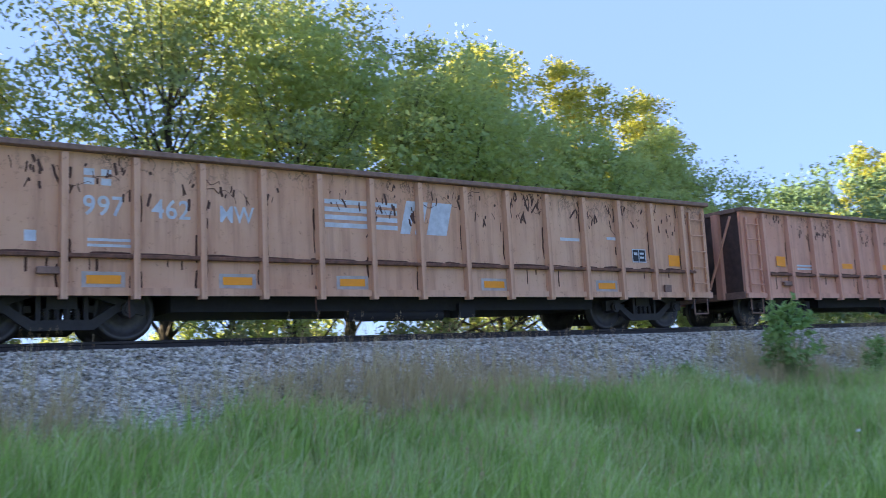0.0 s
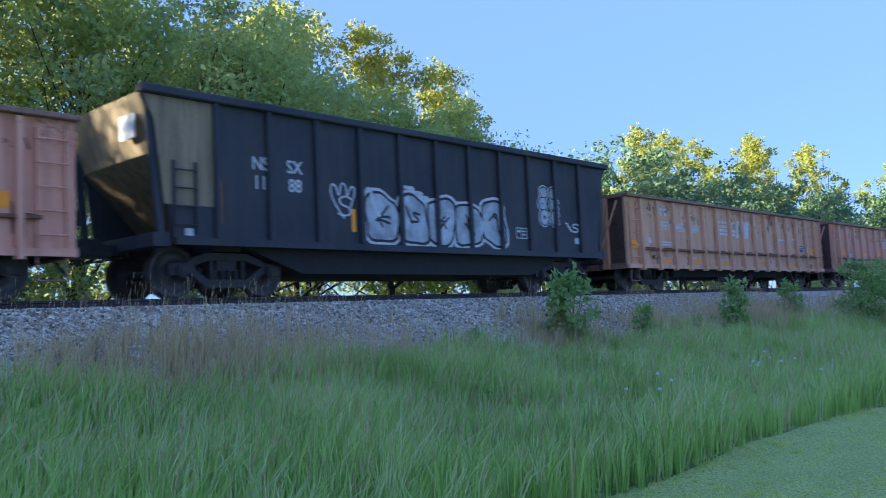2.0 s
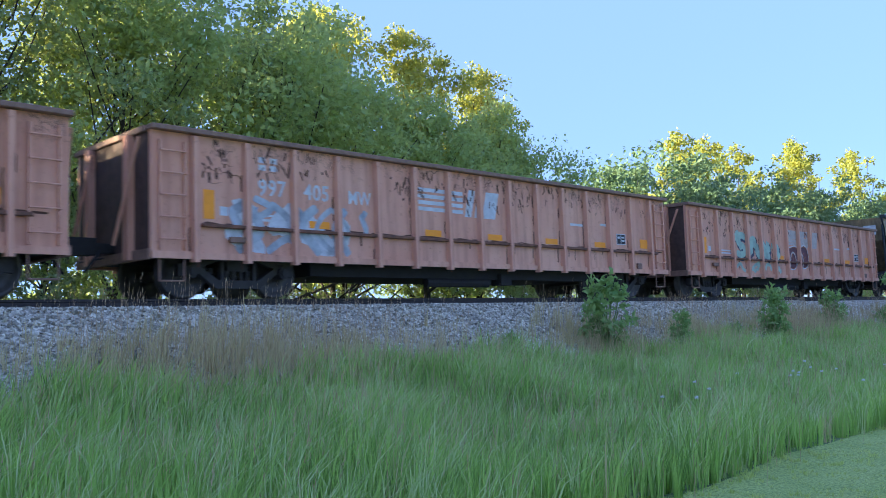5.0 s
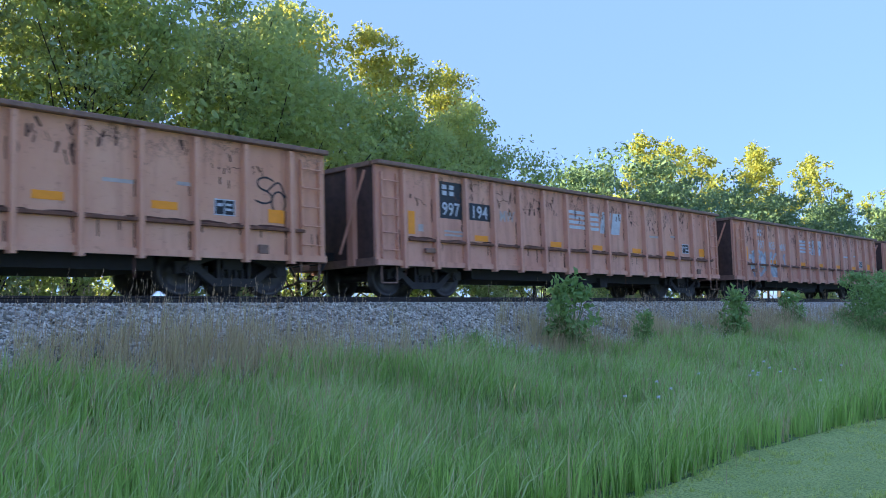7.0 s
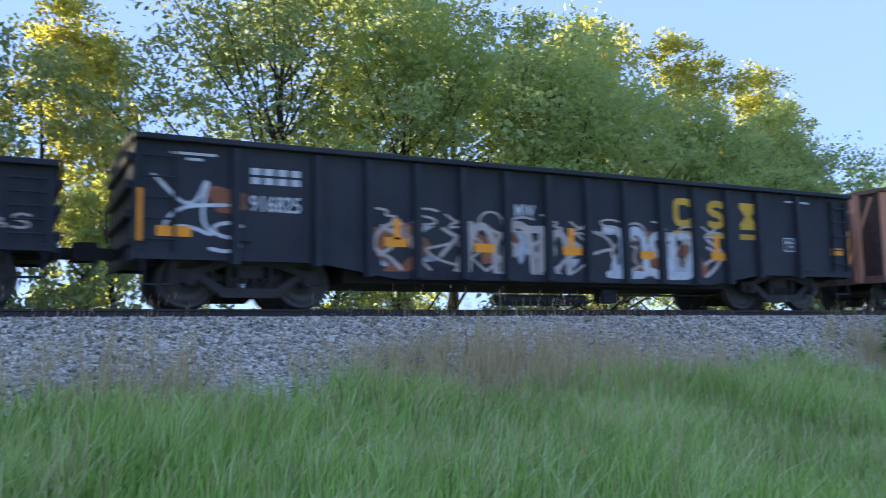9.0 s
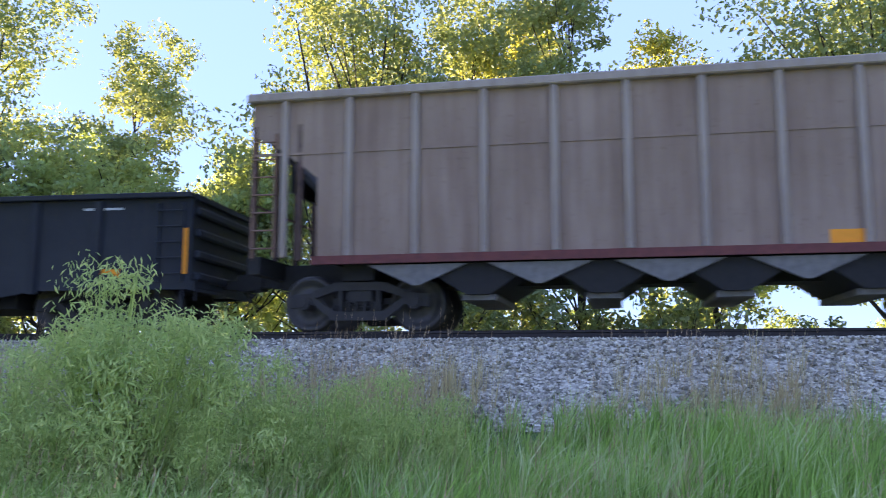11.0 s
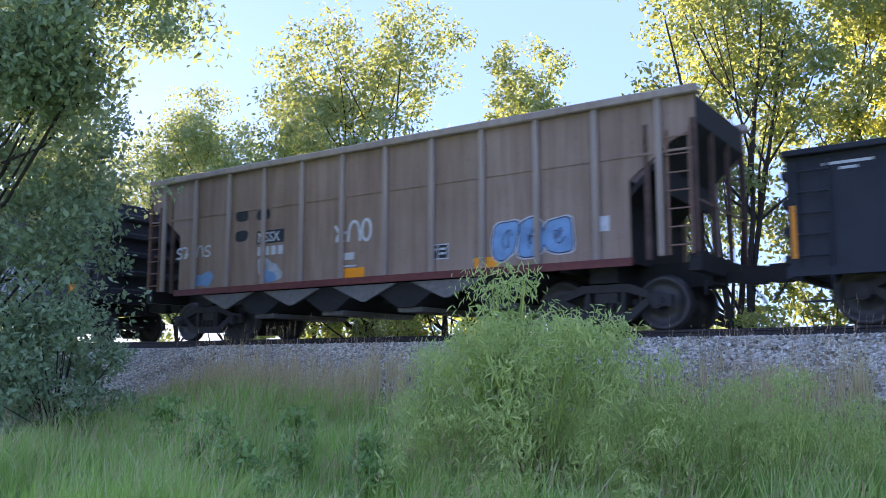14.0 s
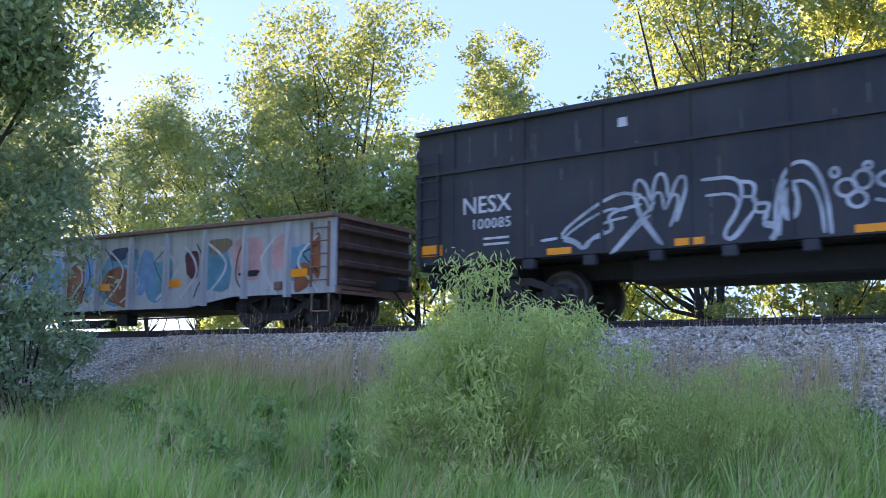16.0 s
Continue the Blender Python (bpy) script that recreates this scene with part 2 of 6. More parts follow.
def block(bm, x0, x1, y0, y1, z0, z1, bevel=0.0):
    vs = [bm.verts.new(p) for p in ((x0, y0, z0), (x1, y0, z0), (x1, y1, z0), (x0, y1, z0), (x0, y0, z1), (x1, y0, z1), (x1, y1, z1), (x0, y1, z1))]
    fs = [bm.faces.new([vs[i] for i in f]) for f in ((3, 2, 1, 0), (4, 5, 6, 7), (0, 1, 5, 4), (1, 2, 6, 5), (2, 3, 7, 6), (3, 0, 4, 7))]
    if bevel:
        es = {e for f in fs for e in f.edges}
        bmesh.ops.bevel(bm, geom=list(es), offset=bevel, segments=1, affect="EDGES")
    return bm


def blocks(*rows, bevel=0.0):
    bm = bmesh.new()
    for r in rows:
        block(bm, *r, bevel=bevel)
    return bm


def slab(bm, outline, y0, y1):
    """A plate: an outline of (x, z), from y0 to y1."""
    a = [bm.verts.new((x, y0, z)) for x, z in outline]
    b = [bm.verts.new((x, y1, z)) for x, z in outline]
    bm.faces.new(a)
    bm.faces.new(b[::-1])
    for i in range(len(a)):
        j = (i + 1) % len(a)
        bm.faces.new((a[j], a[i], b[i], b[j]))
    bmesh.ops.recalc_face_normals(bm, faces=bm.faces)
    return bm


def rod(bm, p, q, r=0.02, sides=6):
    p, q = Vector(p), Vector(q)
    d = (q - p).normalized()
    u = d.orthogonal().normalized()
    v = d.cross(u)
    rings = [[bm.verts.new(c + r * (math.cos(2 * math.pi * i / sides) * u + math.sin(2 * math.pi * i / sides) * v)) for i in range(sides)] for c in (p, q)]
    for i in range(sides):
        j = (i + 1) % sides
        bm.faces.new((rings[0][i], rings[0][j], rings[1][j], rings[1][i]))
    bm.faces.new(rings[0][::-1])
    bm.faces.new(rings[1])
    return bm


def turned(profile, sides=28):
    """A round body about the y axis from (radius, y) pairs."""
    bm = bmesh.new()
    rings = [[bm.verts.new((r * math.cos(2 * math.pi * i / sides), y, r * math.sin(2 * math.pi * i / sides))) for i in range(sides)] for r, y in profile]
    for a, b in zip(rings, rings[1:]):
        for i in range(sides):
            j = (i + 1) % sides
            bm.faces.new((a[i], a[j], b[j], b[i]))
    bm.faces.new(rings[0])
    bm.faces.new(rings[-1][::-1])
    bmesh.ops.recalc_face_normals(bm, faces=bm.faces)
    return bm


def lettering(words, x, z, size, material, parent, y, spacing=1.0, squeeze=1.0, name="stencil"):
    """Painted characters on the side that faces the meadow."""
    cu = bpy.data.curves.new(name, "FONT")
    cu.body, cu.size, cu.extrude, cu.space_character, cu.offset = words, size, 0.001, spacing, size * 0.012
    cu.resolution_u = 3
    ob = bpy.data.objects.new(name, cu)
    me = bpy.data.meshes.new_from_object(ob)
    bpy.data.objects.remove(ob)
    me.transform(pose(x, y, z, 90, 0, 0) @ Matrix.Diagonal((squeeze, 1, 1, 1)))
    whole = bmesh.new()
    whole.from_mesh(me)
    left = set(whole.verts)
    # each character is a part
    while left:
        todo = [min(left, key=lambda v: v.co.x)]
        found = set(todo)
        while todo:
            for e in todo.pop().link_edges:
                for v in e.verts:
                    if v not in found:
                        found.add(v)
                        todo.append(v)
        left -= found
        bm = bmesh.new()
        at = {v: bm.verts.new(v.co) for v in whole.verts if v in found}
        for f in whole.faces:
            if f.verts[0] in found:
                bm.faces.new([at[v] for v in f.verts])
        part(name, bm, material, parent)
    whole.free()


def bars(rows, material, parent, y, name="stencil", label=""):
    """Plain painted bars: rows of (x0, x1, z0, z1)."""
    for x0, x1, z0, z1 in rows:
        ob = part(name, block(bmesh.new(), x0, x1, y, y + 0.003, z0, z1), material, parent, label)
    return ob


def ribbon(bm, pts, width, y, smooth=2):
    """A painted stroke through (x, z) points, smoothed, with tapered ends."""
    p = np.array(pts, float)
    for _ in range(smooth):
        q = np.empty((2 * len(p) - 2, 2))
        q[0::2], q[1::2] = p[:-1] * 0.75 + p[1:] * 0.25, p[:-1] * 0.25 + p[1:] * 0.75
        p = np.vstack([p[:1], q, p[-1:]])
    d = np.gradient(p, axis=0)
    d /= np.linalg.norm(d, axis=1)[:, None] + 1e-9
    nrm = np.stack([-d[:, 1], d[:, 0]], 1)
    w = width / 2 * np.clip(np.minimum(np.arange(len(p)) + 1.2, len(p) - np.arange(len(p)) + 0.2) / 2.5, 0.3, 1)
    a = [bm.verts.new((x, y, z)) for x, z in p + nrm * w[:, None]]
    b = [bm.verts.new((x, y, z)) for x, z in p - nrm * w[:, None]]
    for i in range(len(a) - 1):
        bm.faces.new((a[i], a[i + 1], b[i + 1], b[i]))


def blob(bm, cx, cz, rx, rz, y, rng, wob=0.15, sides=22, lean=0.0, lowest=-9.0):
    ph = [rng.uniform(0, 6.28) for _ in range(3)]
    vs = []
    for i in range(sides):
        a = 2 * math.pi * i / sides
        k = 1 + wob * (math.sin(2 * a + ph[0]) + 0.7 * math.sin(3 * a + ph[1]) + 0.4 * math.sin(5 * a + ph[2]))
        sq = 1 / max(abs(math.cos(a)), abs(math.sin(a))) ** 0.5
        x, z = rx * k * sq * math.cos(a), rz * k * sq * math.sin(a)
        vs.append(bm.verts.new((cx + x + lean * z, y, max(cz + z, lowest + 0.002 * i))))
    bm.faces.new(vs)


# ---------------------------------------------------------------- railway cars
# A car's space: x along the track, y across it (the meadow side is negative), z from the top of the rail.
SHARED = {}


def shared(key, make, material):
    """One mesh for all alike parts."""
    if key not in SHARED:
        me = bpy.data.meshes.new(key)
        bm = make()
        bm.to_mesh(me)
        bm.free()
        me.materials.append(material)
        SHARED[key] = me
    return SHARED[key]


WHEEL_R = 0.44


def make_wheelset():
    bm = turned([(0.10, -0.86), (0.10, -0.80), (0.16, -0.80), (0.20, -0.765), (0.35, -0.775), (0.375, -0.81), (WHEEL_R - 0.015, -0.81), (WHEEL_R, -0.79), (WHEEL_R + 0.005, -0.71), (WHEEL_R + 0.03, -0.69), (WHEEL_R + 0.03, -0.67),
                 (0.37, -0.67), (0.34, -0.70), (0.17, -0.70), (0.09, -0.62), (0.085, 0.62), (0.17, 0.70), (0.34, 0.70), (0.37, 0.67), (WHEEL_R + 0.03, 0.67), (WHEEL_R + 0.03, 0.69), (WHEEL_R + 0.005, 0.71), (WHEEL_R, 0.79), (0.375, 0.81), (0.35, 0.775), (0.16, 0.80), (0.10, 0.86)], 32)
    for f in bm.faces:
        f.smooth = True
    return bm


def make_sideframe():
    bm = bmesh.new()
    top = [(-1.12, 0.52), (-1.05, 0.62), (-0.75, 0.62), (-0.42, 0.74), (0.42, 0.74), (0.75, 0.62), (1.05, 0.62), (1.12, 0.52)]
    low = [(1.08, 0.40), (0.72, 0.42), (0.40, 0.18), (-0.40, 0.18), (-0.72, 0.42), (-1.08, 0.40)]
    for s in (-1, 1):
        y0, y1 = sorted((s * 0.93, s * 1.06))
        # the frame is an arch of bars round the spring window
        slab(bm, [(-1.12, 0.36), (-1.12, 0.56), (-0.74, 0.60), (-0.70, 0.42)], y0, y1)
        slab(bm, [(1.12, 0.36), (0.70, 0.42), (0.74, 0.60), (1.12, 0.56)], y0, y1)
        slab(bm, [(-0.76, 0.50), (-0.76, 0.62), (-0.40, 0.76), (0.40, 0.76), (0.76, 0.62), (0.76, 0.50), (0.36, 0.63), (-0.36, 0.63)], y0, y1)
        slab(bm, [(-0.76, 0.42), (-0.76, 0.55), (-0.38, 0.30), (0.38, 0.30), (0.76, 0.55), (0.76, 0.42), (0.42, 0.16), (-0.42, 0.16)], y0, y1)
        for x in (-0.34, 0.28):
            slab(bm, [(x, 0.28), (x + 0.06, 0.28), (x + 0.06, 0.66), (x, 0.66)], y0, y1)
        for x in (-0.89, 0.89):
            rod(bm, (x, s * 0.86, 0.44), (x, s * 1.12, 0.44), 0.11, 12)
            rod(bm, (x, s * 1.12, 0.44), (x, s * 1.15, 0.44), 0.07, 10)
    block(bm, -0.20, 0.20, -1.02, 1.02, 0.46, 0.70)
    for x in (-0.42, 0.42):
        block(bm, x - 0.05, x + 0.05, -0.85, 0.85, 0.42, 0.52)
    return bm


def make_springs():
    bm = bmesh.new()
    for s in (-1,):
        for x in (-0.20, -0.065, 0.07, 0.205):
            rod(bm, (x, s * 0.98, 0.29), (x, s * 0.98, 0.47), 0.038, 8)
            for k in range(5):
                rod(bm, (x, s * 0.98, 0.305 + k * 0.034), (x, s * 0.98, 0.322 + k * 0.034), 0.056, 8)
    return bm


def make_coupler():
    bm = blocks((0, 0.42, -0.10, 0.10, 0.78, 0.94), (-0.9, 0.05, -0.17, 0.17, 0.74, 0.99))
    slab(bm, [(0.38, 0.74), (0.70, 0.74), (0.76, 0.80), (0.76, 0.96), (0.70, 1.02), (0.38, 1.02)], -0.16, 0.15)
    rod(bm, (0.10, -0.20, 0.72), (0.10, -1.25, 0.72), 0.018)
    rod(bm, (0.10, -1.25, 0.72), (0.10, -1.28, 0.50), 0.018)
    rod(bm, (0.35, 0.24, 0.80), (0.62, 0.26, 0.45), 0.028)
    return bm


def make_ladder(height, width, rungs):
    bm = bmesh.new()
    for x in (0, width):
        block(bm, x - 0.018, x + 0.018, -0.03, 0.02, 0, height)
    for k in range(rungs):
        z = height * (k + 0.5) / rungs
        rod(bm, (0, -0.055, z), (width, -0.055, z), 0.014)
        for x in (0, width):
            rod(bm, (x, 0, z), (x, -0.055, z), 0.014)
    return bm


def ladder(car, x, z, height, width, rungs, y, material):
    me = shared(f"ladder {height} {width} {rungs} {material.name}", lambda: make_ladder(height, width, rungs), material)
    ob = part("ladder", me, material, car)
    ob.matrix_local = pose(x, y, z)
    return ob


WHEELSETS = []


def underframe(car, half, bogie, sill, depth=0.35, width=1.25):
    """Trucks with wheelsets and springs, couplers, centre sill, brake gear."""
    for x in (-bogie, bogie):
        truck = part("truck", shared("truck", make_sideframe, M_TRUCK), M_TRUCK, car, "cast iron truck with side frames")
        truck.matrix_local = pose(x, 0, 0)
        for turn in (0, 180):
            tagged(part("spring_set", shared("springs", make_springs, M_TRUCK), M_TRUCK, truck), kind="stuff").matrix_local = pose(0, 0, 0, 0, 0, turn)
        for dx in (-0.89, 0.89):
            w = part("wheelset", shared("wheelset", make_wheelset, M_WHEEL), M_WHEEL, truck, "worn steel wheels on an axle")
            w.matrix_parent_inverse = pose(dx, 0, WHEEL_R)
            WHEELSETS.append(w)
    for s in (-1, 1):
        c = part("coupler", shared("coupler", make_coupler, M_UNDER), M_UNDER, car)
        c.matrix_local = pose(s * (half - 0.06), 0, 0, 0, 0, 0 if s > 0 else 180)
    part("centre_sill", blocks((-half + 0.1, half - 0.1, -0.33, 0.33, 0.72, sill + 0.05), (-bogie - 0.25, -bogie + 0.25, -width, width, 0.78, sill + 0.04), (bogie - 0.25, bogie + 0.25, -width, width, 0.78, sill + 0.04)), M_UNDER, car)


def reflector(car, x, z, y, w=0.46, h=0.13, backed=False, name="reflector"):
    if backed:
        bars([(x - w / 2 - 0.06, x + w / 2 + 0.06, z - h / 2 - 0.05, z + h / 2 + 0.05)], M_FAINT, car, y, "reflector_backing")
        y -= 0.004
    me = shared(f"reflector {w} {h}", lambda: blocks((-w / 2, w / 2, 0, 0.004, -h / 2, h / 2)), M_ORANGE)
    ob = part(name, me, M_ORANGE, car, "orange reflective plate")
    ob.matrix_local = pose(x, y - 0.002, z)


def data_panel(car, x, z, y, w=0.42, h=0.30):
    bars([(x, x + w, z, z + h)], M_INK, car, y - 0.001, "data_panel", "black panel with white border")
    t = 0.02
    bars([(x, x + w, z, z + t), (x, x + w, z + h - t, z + h), (x, x + t, z + t, z + h - t), (x + w - t, x + w, z + t, z + h - t), (x + w * 0.45, x + w * 0.45 + t, z + t, z + h - t),
          (x + 0.05, x + w * 0.38, z + h * 0.55, z + h * 0.75), (x + w * 0.55, x + w - 0.06, z + h * 0.3, z + h * 0.45), (x + w * 0.55, x + w - 0.06, z + h * 0.6, z + h * 0.75)], M_WHITE, car, y - 0.005, "data_panel_marks")


def initials(car, x, z, h, n, material, y, step=0.9):
    """A maker's mark, drawn as plain split blocks."""
    for i in range(n):
        a, w = x + i * h * step, h * 0.60
        bars([(a, a + w, z, z + h * 0.42), (a, a + w, z + h * 0.58, z + h)], material, car, y, "mark")


def stripes_logo(car, x, z, w, h, material, y):
    """Four bars that run into two slanted blocks."""
    for k in range(4):
        bars([(x, x + w * 0.56, z + k * h / 4, z + k * h / 4 + h * 0.15)], material, car, y, "emblem_stripe")
    for a, b in ((0.58, 0.66), (0.70, 0.76), (0.80, 0.97)):
        t = w * 0.10
        bm = bmesh.new()
        slab(bm, [(x + w * a, z - h * 0.1), (x + w * b, z - h * 0.1), (x + w * b + t * 0.6, z + h * 1.02), (x + w * a + t * 0.6, z + h * 1.02)], y, y + 0.003)
        part("emblem_block", bm, material, car)


def faint_bars(car, rows, y, material=None):
    bars(rows, material or M_FAINT, car, y)


def bubble_writing(car, x0, x1, z0, z1, y, rng, fill, edge, count, wide=0.07, cuts_each=2):
    """Sprayed puffy shapes with a dark outline and a pale rim; plain forms, no letters."""
    step = (x1 - x0) / count
    for k in range(count):
        cx, cz = x0 + step * (k + 0.5), (z0 + z1) / 2 + rng.uniform(-0.05, 0.05)
        rx, rz, seed, lean = step * 0.48, (z1 - z0) * 0.40, rng.random(), rng.uniform(-0.1, 0.2)
        for name, mat, grow, dy in (("graffiti_rim", M_WHITE, wide * 1.5, 0.0), ("graffiti_outline", edge, wide * 0.75, -0.002), ("graffiti_fill", fill, 0, -0.004)):
            bm = bmesh.new()
            blob(bm, cx, cz, rx + grow, rz + grow, y + dy - 0.0003 * (k % 2), random.Random(seed), 0.09, 26, lean)
            part(name, bm, mat, car)
        for _ in range(cuts_each):
            bm = bmesh.new()
            ribbon(bm, [(cx + rng.uniform(-0.6, 0.6) * rx, cz + rng.uniform(-0.7, 0.7) * rz) for _ in range(4)], wide * 0.7, y - 0.006)
            part("graffiti_line", bm, edge, car)


def swirl_writing(car, x0, x1, z0, z1, y, rng, material, n, width, fillers=(), edge=None):
    """Sprayed sweeping strokes."""
    for mat, share in fillers:
        for k in range(max(1, int(n * share))):
            bm = bmesh.new()
            blob(bm, rng.uniform(x0 + 0.2, x1 - 0.2), rng.uniform(z0 + 0.25, z1 - 0.3), rng.uniform(0.14, 0.34), rng.uniform(0.15, (z1 - z0) * 0.36), y + 0.002 - 0.0002 * (k % 5), rng, 0.2, 14, rng.uniform(-0.4, 0.4), z0)
            part("graffiti_fill", bm, mat, car)
    for k in range(n):
        bm = bmesh.new()
        cx = x0 + (x1 - x0) * (k + rng.random()) / n
        zs = sorted((rng.uniform(z0, z1), rng.uniform(z0, z1)))
        if zs[1] - zs[0] < (z1 - z0) * 0.35:
            zs = [z0 + 0.05, z1 - 0.1]
        d = rng.uniform(0.2, 0.55) * rng.choice((-1, 1))
        pts = [(cx + d, zs[0]), (cx + d * 0.3 + rng.uniform(-0.1, 0.1), zs[0] * 0.75 + zs[1] * 0.25), (cx - d * 0.4, (zs[0] + zs[1]) / 2 + rng.uniform(-0.15, 0.15)), (cx - d * 0.1, zs[0] * 0.25 + zs[1] * 0.75), (cx + d * 0.8, zs[1])]
        ribbon(bm, [(min(max(a, x0), x1), b) for a, b in pts], width * rng.uniform(0.6, 1.3), y - 0.0002 * (k % 9))
        part("graffiti_stroke", bm, material, car)


def stroke(kind, x, z, w, h):
    """One sweep of a spray can inside the box at (x, z), w wide and h high."""
    if kind == "arch":
        u = [(0, 0), (0.05, 0.6), (0.3, 1), (0.7, 1), (0.95, 0.6), (1, 0)]
    elif kind == "loop":
        u = [(0.5 + 0.5 * math.cos(a * math.pi / 6), 0.5 + 0.5 * math.sin(a * math.pi / 6)) for a in range(13)]
    elif kind == "ess":
        u = [(1, 0.85), (0.6, 1), (0.1, 0.85), (0.2, 0.55), (0.8, 0.45), (0.95, 0.15), (0.5, 0), (0, 0.12)]
    elif kind == "beak":
        u = [(1, 0.9), (0.7, 1), (0.0, 0.35), (0.25, 0.25), (0.35, 0.05), (0.45, 0.3), (0.7, 0.35), (0.6, 0.65), (1, 0.75)]
    elif kind == "fan":
        u = [(0.5, 0), (0.1, 0.6), (0.12, 0.95), (0.28, 0.9), (0.36, 0.55), (0.42, 0.98), (0.58, 0.98), (0.60, 0.55), (0.75, 0.95), (0.9, 0.85), (0.7, 0.3)]
    elif kind == "bracket":
        u = [(0, 1), (0.75, 1), (0.8, 0.6), (0.35, 0.1), (0.6, 0), (1, 0.45)]
    elif kind == "bolt":
        u = [(0, 1), (0.45, 0.95), (0.3, 0.6), (0.8, 0.62), (0.5, 0.3), (1, 0.25), (0.75, 0)]
    elif kind == "wave":
        u = [(0, 0.45), (0.18, 0.7), (0.4, 0.95), (0.55, 0.75), (0.62, 0.4), (0.8, 0.1), (1, 0.0)]
    elif kind == "star":
        u = [(0, 0.9), (0.5, 0.35), (0.75, 1), (0.6, 0.25), (0.85, 0), (0.4, 0.2), (0.1, 0.05), (0.3, 0.45), (1, 0.5)]
    else:
        u = [(0, 0), (1, 1)]
    return [(x + w * a, z + h * b) for a, b in u]


def sprayed(car, rows, width, material, y, name="graffiti_stroke", inner=0.0):
    """Each sweep is a part: rows of (kind, x, z, w, h)."""
    for k, row in enumerate(rows):
        bm = bmesh.new()
        ribbon(bm, stroke(*row), width, y - 0.0004 * (k % 7))
        if inner:
            kind, x, z, w, h = row
            ribbon(bm, stroke(kind, x + inner, z + inner * 0.4, w * 0.8, h * 0.72), width * 0.8, y - 0.0004 * (k % 7) - 0.0002)
        part(name, bm, material, car)


def car_root(name, label, category="freight car"):
    return tagged(new(name), label, category, "cars of the freight train")


def gondola(label, half, sill, top, material, ribs, ledge=None, drop=0.0, rim=None, end_bay=0.85, rib_w=0.13, bogie=None, end_ribs=0, name="gondola_car", end_paint=None):
    """An open-topped car with ribbed sides. drop: how far its sides hang lower between the trucks."""
    car = car_root(name, label)
    rim = rim or M_RIM
    bogie = bogie or half - 1.75
    b0 = bogie + 1.35
    for s, side in ((-1, "near"), (1, "far")):
        bm = bmesh.new()
        y0, y1 = sorted((s * 1.40, s * 1.33))
        if drop:
            out = [(-half, sill), (-b0 + 2.3, sill), (-b0 + 3.6, sill - drop), (b0 - 3.6, sill - drop), (b0 - 2.3, sill), (half, sill), (half, top - 0.05), (-half, top - 0.05)]
        else:
            out = [(-half, sill), (half, sill), (half, top - 0.05), (-half, top - 0.05)]
        slab(bm, out, y0, y1)
        part("side_panel", bm, material, car)
        y0, y1 = sorted((s * 1.53, s * 1.30))
        part("top_rail", blocks((-half - 0.03, half + 0.03, y0, y1, top - 0.05, top + 0.035), bevel=0.012), rim, car)
        y0, y1 = sorted((s * 1.46, s * 1.404))
        if not drop:
            part("side_sill", blocks((-half, half, y0, y1, sill - 0.01, sill + 0.10)), material, car)
        if ledge:
            a, b = sorted((s * 1.49, s * 1.404))
            part("ledge", blocks((-half + end_bay, half - end_bay * 0.6, a, b, ledge - 0.035, ledge + 0.025), bevel=0.01), M_LEDGE, car)
        for x in ribs:
            low = sill - 0.06
            if drop and abs(x) < b0 - 2.9:
                low = sill - drop + 0.02

            def make(h=top - 0.08 - low):
                bm = bmesh.new()
                out = [(-rib_w / 2, 0), (-rib_w * 0.34, -0.125), (rib_w * 0.34, -0.125), (rib_w / 2, 0)]
                r0, r1 = [[bm.verts.new((x, y * (0.75 if k else 1), z)) for x, y in out] for k, z in ((0, 0), (1, h))]
                for i in range(4):
                    bm.faces.new((r0[i], r0[(i + 1) % 4], r1[(i + 1) % 4], r1[i]))
                bm.faces.new(r0[::-1])
                bm.faces.new(r1)
                bmesh.ops.recalc_face_normals(bm, faces=bm.faces)
                return bm
            ob = part("rib", shared(f"rib {top - low:.2f} {rib_w} {material.name}", make, material), material, car)
            ob.matrix_local = pose(x, s * 1.402, low, 0, 0, 0 if s < 0 else 180)
    for s in (-1, 1):
        x0, x1 = sorted((s * half, s * (half - 0.07)))
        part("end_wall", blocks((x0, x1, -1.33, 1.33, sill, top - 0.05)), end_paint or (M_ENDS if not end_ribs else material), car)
        x0, x1 = sorted((s * (half + 0.06), s * (half - 0.06)))
        part("end_rail", blocks((x0, x1, -1.30, 1.30, top - 0.06, top + 0.03)), rim, car)
        for k in range(end_ribs):
            z = sill + (top - sill) * (k + 0.6) / (end_ribs + 0.3)
            a, b = sorted((s * half, s * (half + 0.10)))
            part("end_rib", blocks((a, b, -1.32, 1.32, z - 0.07, z + 0.07), bevel=0.03), end_paint or material, car)
        if not end_ribs:
            for y in (-0.75, 0.75):
                a, b = sorted((s * half, s * (half + 0.12)))
                part("end_post", blocks((a, b, y - 0.09, y + 0.09, sill, top - 0.05)), material, car)
            for y in (-1.2, 0.55):
                part("end_brace", rod(bmesh.new(), (s * (half + 0.10), y, top - 0.15), (s * (half + 0.22), y + 0.65, sill + 0.25), 0.03), material, car)
        part("end_platform", blocks((s * half - 0.05, s * half + 0.05, -1.38, 1.38, sill - 0.02, sill + 0.14)) if s > 0 else blocks((s * half - 0.05, s * half + 0.05, -1.38, 1.38, sill - 0.02, sill + 0.14)), rim, car)
